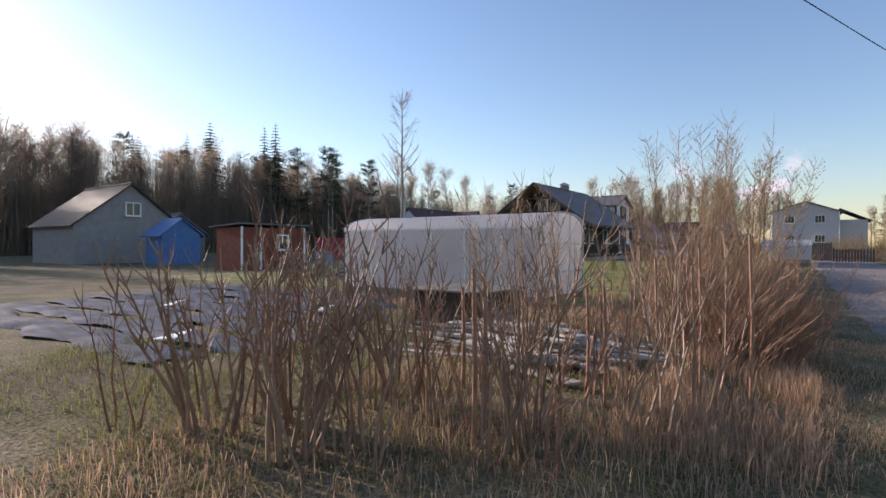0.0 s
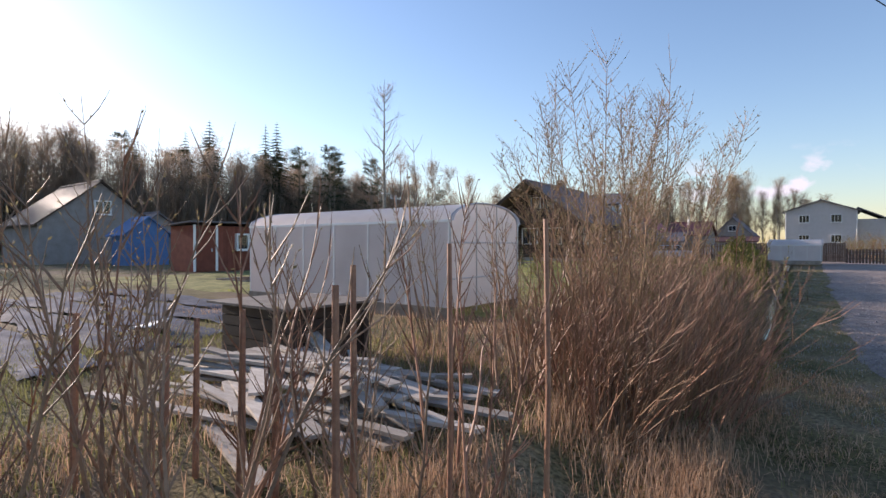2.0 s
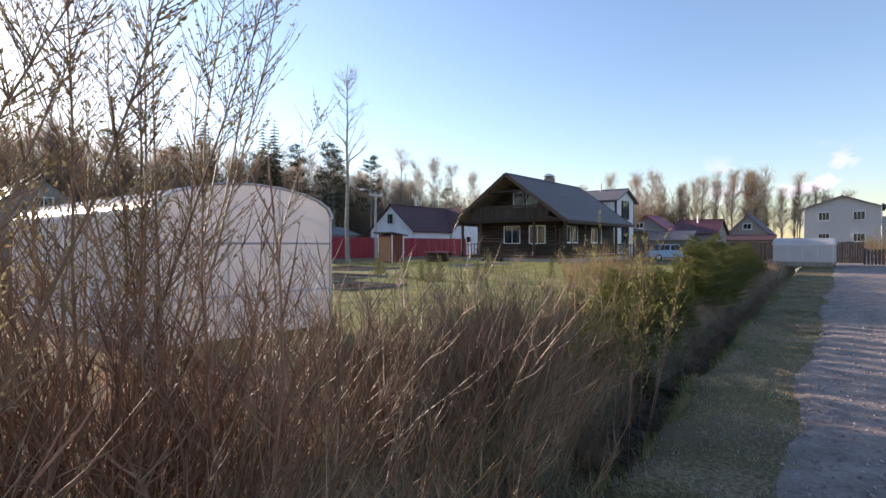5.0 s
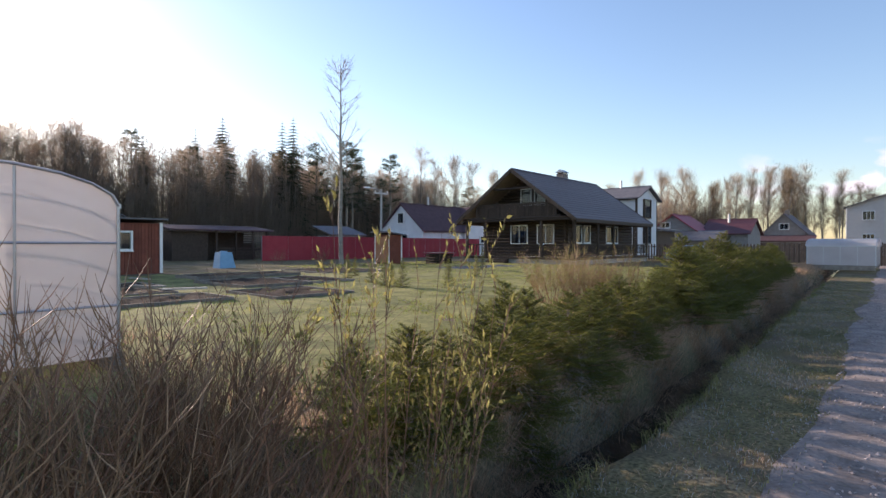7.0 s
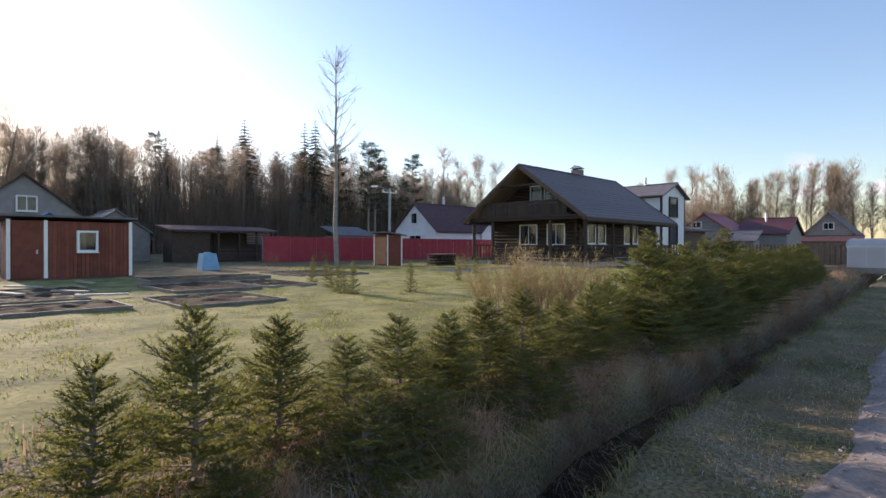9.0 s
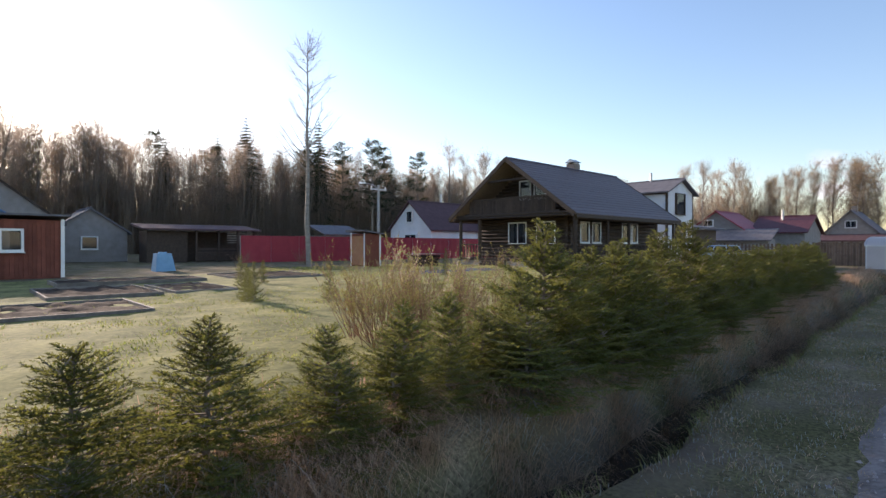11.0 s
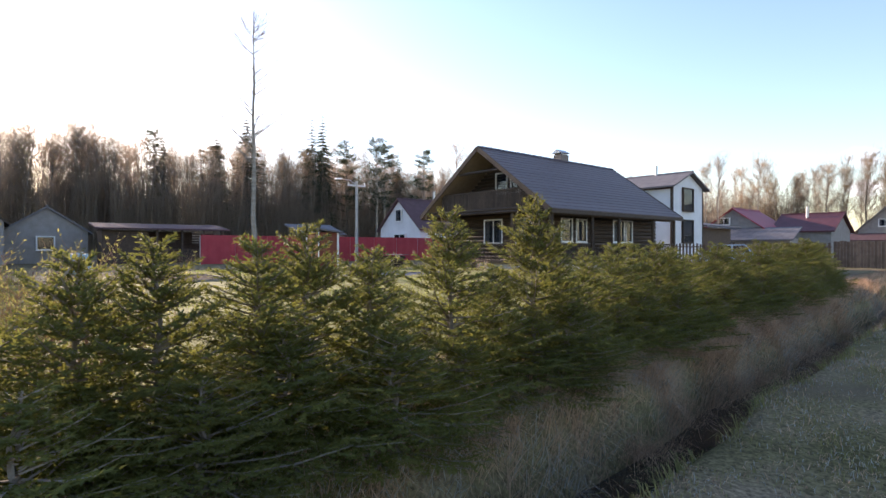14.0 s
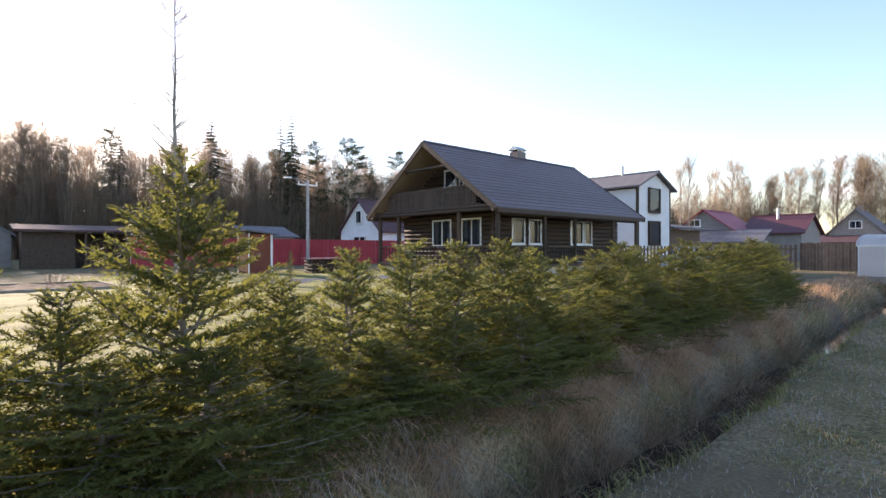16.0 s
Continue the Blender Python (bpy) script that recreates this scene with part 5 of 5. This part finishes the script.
def film(label, x0, x1, y0, y1, m, amp=0.05, seed=0, step=0.16):
    nx, ny = int((x1 - x0) / step), int((y1 - y0) / step)
    g = Geo()
    for j in range(ny + 1):
        for i in range(nx + 1):
            x, y = x0 + (x1 - x0) * i / nx, y0 + (y1 - y0) * j / ny
            edge = min(i, j, nx - i, ny - j)
            g.v.append((x + 0.1 * noise.noise((x * 2, y * 2, seed)), y + 0.25 * noise.noise((x, y, seed + 4)), ground_z(x, y) + (0.02 if edge else -0.01) + amp * (0.6 + noise.noise((x * 1.1, y * 3.4, seed + 1)) + 0.6 * noise.noise((x * 5, y * 6, seed + 2)))))
    g.f = [(j * (nx + 1) + i, j * (nx + 1) + i + 1, (j + 1) * (nx + 1) + i + 1, (j + 1) * (nx + 1) + i) for j in range(ny) for i in range(nx)]
    return tagged(part("mulch_film", g, m, smooth=True), label, "film", "mulch films on the beds")


for k, (x0, x1, y0, y1) in enumerate(((-16, -6.4, 2.0, 2.8), (-16.5, -6.6, 3.0, 3.9), (-17, -7.2, 4.1, 5.0), (-17, -7.6, 5.2, 6.1), (-17.5, -8.4, 6.3, 7.3), (-15, -7.0, 1.0, 1.8), (-18, -9.4, 7.5, 8.5))):
    film("frosty crumpled bluish black mulch film over beds", x0, x1, y0, y1, M_TARP, 0.06, k * 7)
film("pale blue film over a garden bed", -20.8, -18.6, 33.2, 39.8, M_TARP, 0.05, 50, 0.3)
for k, (x, y) in enumerate(((-8.3, 1.7), (-9.0, 5.0), (-12, 3.6))):
    pc = part("plastic_scrap", Geo().hexa([(x + a, y + b, ground_z(x, y) + 0.08 + c + d) for d, (a, b, c) in [(e * 0.02, q) for e in (0, 1) for q in ((0, 0, 0.0), (0.5, 0.1, 0.06), (0.55, 0.35, 0.16), (0.05, 0.3, 0.02))]]), M_WHITE)
    tagged(pc, "crumpled scrap of white plastic on the beds", "scrap", "plastic scraps")

# ---- vegetable beds and yard things ----
def bed(x0, x1, y0, y1, h=0.12, label="raised vegetable bed edged with grey boards"):
    b = thing("raised_bed", label, "garden bed", "raised vegetable beds")
    z = 0.19
    part("edge_board", Geo().box(x0, y0, z, x1, y0 + 0.05, z + h), M_BED, b)
    part("edge_board", Geo().box(x0, y1 - 0.05, z, x1, y1, z + h), M_BED, b)
    part("edge_board", Geo().box(x0, y0 + 0.05, z, x0 + 0.05, y1 - 0.05, z + h), M_BED, b)
    part("edge_board", Geo().box(x1 - 0.05, y0 + 0.05, z, x1, y1 - 0.05, z + h), M_BED, b)
    g = Geo()
    n = 18
    for j in range(n + 1):
        for i in range(n + 1):
            x, y = x0 + 0.05 + (x1 - x0 - 0.1) * i / n, y0 + 0.05 + (y1 - y0 - 0.1) * j / n
            g.v.append((x, y, z + h - 0.05 + 0.09 * noise.noise((x * 2, y * 2, 9)) + 0.07 * noise.noise((x * 6, y * 6, 3))))
    g.f = [(j * (n + 1) + i, j * (n + 1) + i + 1, (j + 1) * (n + 1) + i + 1, (j + 1) * (n + 1) + i) for j in range(n) for i in range(n)]
    part("soil", g, M_SOIL, b, "dark bare soil", smooth=True)


bed(-13.9, -12.0, 13.2, 16.2)
bed(-13.9, -11.2, 16.9, 19.4)
bed(-16.8, -14.9, 13.0, 16.0, 0.1)
bed(-19.6, -17.6, 12.6, 16.6, 0.1)
bed(-18.6, -15.0, 18.0, 20.6, 0.14)
bed(-22.3, -20.2, 18.8, 23.5, 0.16)
bed(-18.8, -15.4, 21.0, 22.8, 0.1)
bed(-24, -20, 24.8, 28.5, 0.12)
for k, (x, y, a) in enumerate(((-17.2, 14.6, 20), (-17.0, 15.9, 30), (-19.9, 15.2, 40), (-21, 17, 10), (-15.2, 16.3, 70))):
    pk = part("plank", Geo().box(-0.6, -0.09, 0, 0.6, 0.09, 0.05), M_PLANK)
    pk.matrix_basis = pose(x, y, 0.3, 0, 0, a)
    tagged(pk, "pale plank laid across the garden beds", "plank", "loose planks on the beds")
bb = thing("water_tank", "light blue plastic water tank on the grass", "tank")
part("body", Geo().hexa([(-30.4, 24.1, 0.15), (-29.5, 24.1, 0.15), (-29.5, 25.1, 0.15), (-30.4, 25.1, 0.15), (-30.3, 24.2, 1.15), (-29.6, 24.2, 1.15), (-29.6, 24.9, 1.15), (-30.3, 24.9, 1.15)]), M_BLUE, bb)
part("lid", Geo().tube([(-29.95, 24.55, 1.14), (-29.95, 24.55, 1.22)], 0.2, 12), M_BLUE, bb)
hut = thing("blue_hut", "small hut covered with a bright blue tarpaulin", "hut")
part("wall", Geo().box(-40.5, 17.0, 0.1, -38.2, 19.8, 2.4), M_BLUETARP, hut)
part("gable", Geo().prism([(17.0, 2.4), (19.8, 2.4), (18.4, 3.5)], -40.5, -38.2, "x"), M_BLUETARP, hut)
for s in (-1, 1):
    part("roof", Geo().prism([(18.4, 3.6), (18.4 + 1.75 * s, 2.25), (18.4 + 1.75 * s, 2.17), (18.4, 3.52)], -40.7, -38.0, "x"), M_BLUETARP, hut)


def utility_pole(x, y, h, label):
    p = thing("utility_pole", label, "utility pole")
    part("post", Geo().tube([(x, y, 0), (x, y, h)], [0.15, 0.11], 8), M_CONC, p)
    part("cross_arm", Geo().box(x - 0.06, y - 0.9, h - 0.45, x + 0.06, y + 0.9, h - 0.33), M_METAL, p)
    for dy in (-0.8, 0.0, 0.8):
        part("insulator", Geo().tube([(x, y + dy, h - 0.33), (x, y + dy, h - 0.1)], 0.045, 6), M_WHITE, p)
    return p


up = utility_pole(-39.6, 45.6, 7.2, "grey concrete utility pole with a cross-arm and street lamp")
arm = part("lamp_arm", Geo().tube([(-39.6, 45.5, 6.9), (-39.75, 45.0, 7.25), (-40.0, 44.3, 7.35)], 0.035, 6), M_METAL, up)
part("lamp_head", Geo().hexa([(-40.1, 43.7, 7.26), (-39.86, 43.7, 7.26), (-39.88, 44.35, 7.3), (-40.08, 44.35, 7.3), (-40.06, 43.75, 7.36), (-39.9, 43.75, 7.36), (-39.92, 44.35, 7.42), (-40.04, 44.35, 7.42)]), M_WHITE, arm)
utility_pole(-14.2, -23.6, 8.0, "grey concrete utility pole beside the lane")
utility_pole(20.7, 70, 8.0, "grey concrete utility pole far along the lane")
for k, o in enumerate((0.0,)):
    a, b = Vector((-14.2, -23.6 + o, 7.85)), Vector((20.7, 70 + o, 7.85))
    pts = [a.lerp(b, i / 24) - Vector((0, 0, 3.4 * (i / 24) * (1 - i / 24))) for i in range(25)]
    tagged(part("power_cable", Geo().tube(pts, 0.013, 5), M_RUBBER), "black overhead power cable between the poles", "cable", "overhead cables")

ls = thing("lean_shed", "low shed with a pale grey corrugated roof", "shed")
part("wall", Geo().box(-46, 42.2, 0.1, -43.2, 46.2, 2.5), M_GREYWALL, ls)
part("roof", Geo().prism([(-43.0, 2.55), (-46.3, 3.5), (-46.3, 3.6), (-43.0, 2.65)], 41.9, 46.6), M_GREYROOF, ls)
# woodpile and low table between privy and house
wp = thing("woodpile", "dark stacked firewood under a sheet", "woodpile")
for i in range(44):
    yy, zz = 38.6 + (i % 11) * 0.19, 0.28 + (i // 11) * 0.19
    part("log", Geo().tube([(-26.6, yy, zz), (-25.7 + rng.uniform(-0.1, 0.1), yy, zz)], 0.09, 7), M_LOG, wp)
part("sheet", Geo().box(-26.8, 38.4, 1.0, -25.5, 40.8, 1.03), M_GREYROOF, wp)


# ---- parked car behind the hedge ----
def car(x, y, turn):
    c = thing("car", "light blue parked car behind the hedge", "car", at=(x, y, 0.15), turn=turn)
    prof = [(-2.0, 0.35), (-2.05, 0.75), (-1.9, 0.9), (-1.1, 0.95), (-0.6, 0.98), (0.9, 0.98), (1.75, 0.92), (2.05, 0.7), (2.05, 0.35)]
    part("body", Geo().prism(prof, -0.82, 0.82), M_CARBLUE, c)
    part("cabin", Geo().prism([(-1.35, 0.96), (-0.95, 1.42), (0.5, 1.45), (1.15, 0.97)], -0.72, 0.72), M_GLASS, c, "dark tinted glass cabin")
    part("roof_panel", Geo().prism([(-1.0, 1.41), (0.55, 1.44), (0.5, 1.5), (-0.9, 1.48)], -0.73, 0.73), M_CARBLUE, c)
    for px, tx in ((-1.15, -0.95), (-0.2, -0.2), (0.9, 0.55)):
        for s in (-0.735, 0.705):
            part("pillar", Geo().prism([(px - 0.05, 0.96), (px + 0.05, 0.96), (tx + 0.04, 1.44), (tx - 0.04, 1.44)], s, s + 0.03), M_CARBLUE, c)
    for wx in (-1.25, 1.3):
        for s in (-0.84, 0.66):
            w = part("wheel", Geo().tube([(wx, s, 0.31), (wx, s + 0.18, 0.31)], 0.31, 16), M_RUBBER, c)
            part("rim", Geo().tube([(wx, s - 0.006, 0.31), (wx, s + 0.186, 0.31)], 0.19, 12), M_METAL, w)
    for s in (-0.7, 0.5):
        part("headlight", Geo().box(2.0, s, 0.62, 2.06, s + 0.22, 0.76), M_WHITE, c)
        part("tail_light", Geo().box(-2.07, s, 0.7, -2.02, s + 0.2, 0.85), M_REDROOF, c)


car(-13.0, 56.5, 35)


# ---- grass and gravel ----
def blades(name, label, n, place, h, w, material, bend=0.5, lean=(0, 0), cat="grass", seed=3):
    """Many tapering bent blades in one mesh."""
    r = np.random.default_rng(seed)
    xs, ys = place(r, n)
    n = len(xs)
    zs = np.array([ground_z(float(a), float(b)) for a, b in zip(xs, ys)]) - 0.01
    hh = h * r.uniform(0.45, 1.25, n)
    a = r.uniform(0, 2 * np.pi, n)
    bd = bend * r.uniform(0.2, 1.4, n)
    dx, dy = np.cos(a) * bd + lean[0], np.sin(a) * bd + lean[1]
    wx, wy = -np.sin(a) * w / 2, np.cos(a) * w / 2
    base = np.stack([xs, ys, zs], 1)
    side = np.stack([wx, wy, np.zeros(n)], 1)
    mid = base + np.stack([dx * hh * 0.35, dy * hh * 0.35, hh * 0.6], 1)
    droop = np.clip(1 - 0.45 * np.hypot(dx, dy), 0.25, 1)
    tip = base + np.stack([dx * hh, dy * hh, hh * droop], 1)
    v = np.stack([base - side, base + side, mid + side * 0.75, mid - side * 0.75, tip], 1).reshape(-1, 3)
    k = np.arange(n)[:, None] * 5
    quads = (k + np.array([[0, 1, 2, 3]])).tolist()
    tris = (k + np.array([[3, 2, 4]])).tolist()
    me = bpy.data.meshes.new(name)
    me.from_pydata(v.tolist(), [], quads + tris)
    me.update()
    me.materials.append(material)
    return tagged(new(name, me), label, cat, kind="stuff")


DX = np.vectorize(ditch_x)


def bank(lo, hi, y0, y1):
    def f(r, n):
        y = r.uniform(y0, y1, n)
        d = r.uniform(lo, hi, n)
        # clumped: keep more where a slow wave is high
        keep = (np.sin(y * 5.3 + np.sin(d * 9) * 2) + np.sin(y * 2.1 + d * 4) + r.uniform(-1.2, 1.6, n)) > 0
        return (DX(y) + d)[keep], y[keep]
    return f


blades("bank_grass", "long dry reddish grass hanging over the ditch bank", 14000, bank(-1.5, -0.58, 11.5, 34), 0.27, 0.0055, M_STRAW, 1.3, (0.75, -0.2), seed=1)
blades("far_bank_grass", "long dry grass hanging over the ditch bank further on", 9000, bank(-2.4, -0.7, 32, 60), 0.36, 0.014, M_STRAW, 1.2, (0.7, -0.2), seed=2)
blades("frosted_bank_grass", "grey frosted grass on the ditch edges", 6500, bank(-1.3, -0.75, 11, 40), 0.17, 0.005, M_FROST, 1.3, (0.8, 0), seed=3)
blades("verge_grass", "short frosted grass on the road verge", 17000, bank(-0.12, 1.1, 7, 40), 0.055, 0.005, M_FROST, 0.9, seed=4)
blades("green_verge_grass", "short green grass on the road verge", 20000, bank(-0.1, 1.25, -3, 40), 0.07, 0.005, M_GRASS, 0.7, seed=5)


blades("road_edge_grass", "sparse tufts of grass along the gravel edge", 5000, bank(1.0, 1.9, 5, 40), 0.055, 0.006, M_GRASS, 1.0, seed=17)
blades("verge_dead_grass", "flattened dead grass on the road verge", 15000, bank(-0.1, 1.3, 6, 40), 0.06, 0.006, M_STRAW, 1.6, seed=18)
blades("verge_straw", "dead straw on the verge and wheel track", 16000, bank(-0.9, 0.9, -3, 9), 0.11, 0.006, M_STRAW, 1.0, seed=14)


def tussocks(lo, hi, y0, y1, count):
    def f(r, n):
        cy = r.uniform(y0, y1, count)
        cx = DX(cy) + r.uniform(lo, hi, count)
        k = r.integers(0, count, n)
        return cx[k] + r.normal(0, 0.06, n), cy[k] + r.normal(0, 0.08, n)
    return f


blades("tussock_grass", "drooping tussocks of bleached grass on the ditch bank", 19000, tussocks(-1.4, -0.6, 11, 36, 240), 0.33, 0.0055, M_STRAW, 1.1, (0.55, -0.15), seed=21)
blades("pale_tussock_grass", "pale drooping grass tussocks over the ditch", 3000, tussocks(-1.5, -0.7, 13, 34, 60), 0.3, 0.005, M_FROST, 1.2, (0.6, -0.1), seed=22)


def patch(x0, x1, y0, y1):
    def f(r, n):
        x, y = r.uniform(x0, x1, n), r.uniform(y0, y1, n)
        keep = (np.sin(x * 2.3 + np.sin(y * 1.7) * 2) + np.sin(y * 2.9 + x) + r.uniform(-1.5, 1.5, n)) > -0.4
        return x[keep], y[keep]
    return f


blades("dead_grass", "tangled dead grass of the overgrown plot", 26000, patch(-4.6, -0.4, -1.2, 9.0), 0.2, 0.006, M_STRAW, 0.9, seed=6)
blades("orange_straw", "tall bleached orange straw beside the lane", 9000, patch(-1.9, -0.6, 1.5, 6.0), 0.3, 0.006, M_STRAW, 0.5, seed=15)
blades("lip_grass", "short grass hanging over the ditch edge", 9000, bank(-0.34, 0.12, 8, 38), 0.15, 0.007, M_GRASS, 1.2, (-0.5, 0), seed=16)
blades("plot_grass", "green and dead grass between the saplings", 42000, patch(-9, -0.9, -1.0, 7.5), 0.13, 0.008, M_GRASS, 0.9, seed=7)
blades("lawn_grass", "short spring lawn with mossy patches", 70000, patch(-15, -3.2, 10, 30), 0.08, 0.017, M_LAWN, 0.8, seed=8)
blades("lawn_frost", "frosted tufts in the spring lawn", 9000, patch(-16, -4, 12, 27), 0.06, 0.012, M_FROST, 1.0, seed=19)
blades("lawn_straw", "dead blades in the spring lawn", 12000, patch(-15, -3.2, 10, 30), 0.075, 0.011, M_STRAW, 0.9, seed=9)
blades("plot_straw", "dead grass clumps round the greenhouse", 13000, patch(-11, -2.5, 6.5, 13), 0.17, 0.009, M_STRAW, 0.9, seed=10)
blades("hedge_grass", "tall dead grass under the spruces", 6000, patch(-4.4, -2.2, 11, 34), 0.2, 0.007, M_STRAW, 0.7, seed=11)
blades("far_lawn_grass", "short grass round the log house", 30000, patch(-30, -5, 28, 44), 0.1, 0.03, M_LAWN, 0.8, seed=12)

g = Geo()
r = random.Random(12)
for _ in range(15000):
    y = 2 + 34 * r.random() ** 1.3
    x = 0.1 + 0.3 * smooth01(15, 10, y) + 0.75 * smooth01(11, 4, y) + 3.0 * r.random() - 0.028 * max(0, y - 18) + 0.2 * r.gauss(0, 1) * (r.random() < 0.25)
    s = r.uniform(0.006, 0.02)
    c = Vector((x, y, max(ground_z(x, y), -0.02) + 0.03 + s * 0.3))
    k = len(g.v)
    a = r.uniform(0, 6.28)
    for i in range(4):
        g.v.append((c.x + s * math.cos(a + 1.57 * i) * r.uniform(0.7, 1.3), c.y + s * math.sin(a + 1.57 * i) * r.uniform(0.7, 1.3), c.z - s * 0.4))
    g.v.append((c.x + r.gauss(0, s * 0.2), c.y + r.gauss(0, s * 0.2), c.z + s * r.uniform(0.4, 0.8)))
    g.f += [(k + i, k + (i + 1) % 4, k + 4) for i in range(4)]
tagged(part("gravel_stones", g, M_STONE), "loose angular stones on the gravel road", "gravel", kind="stuff")
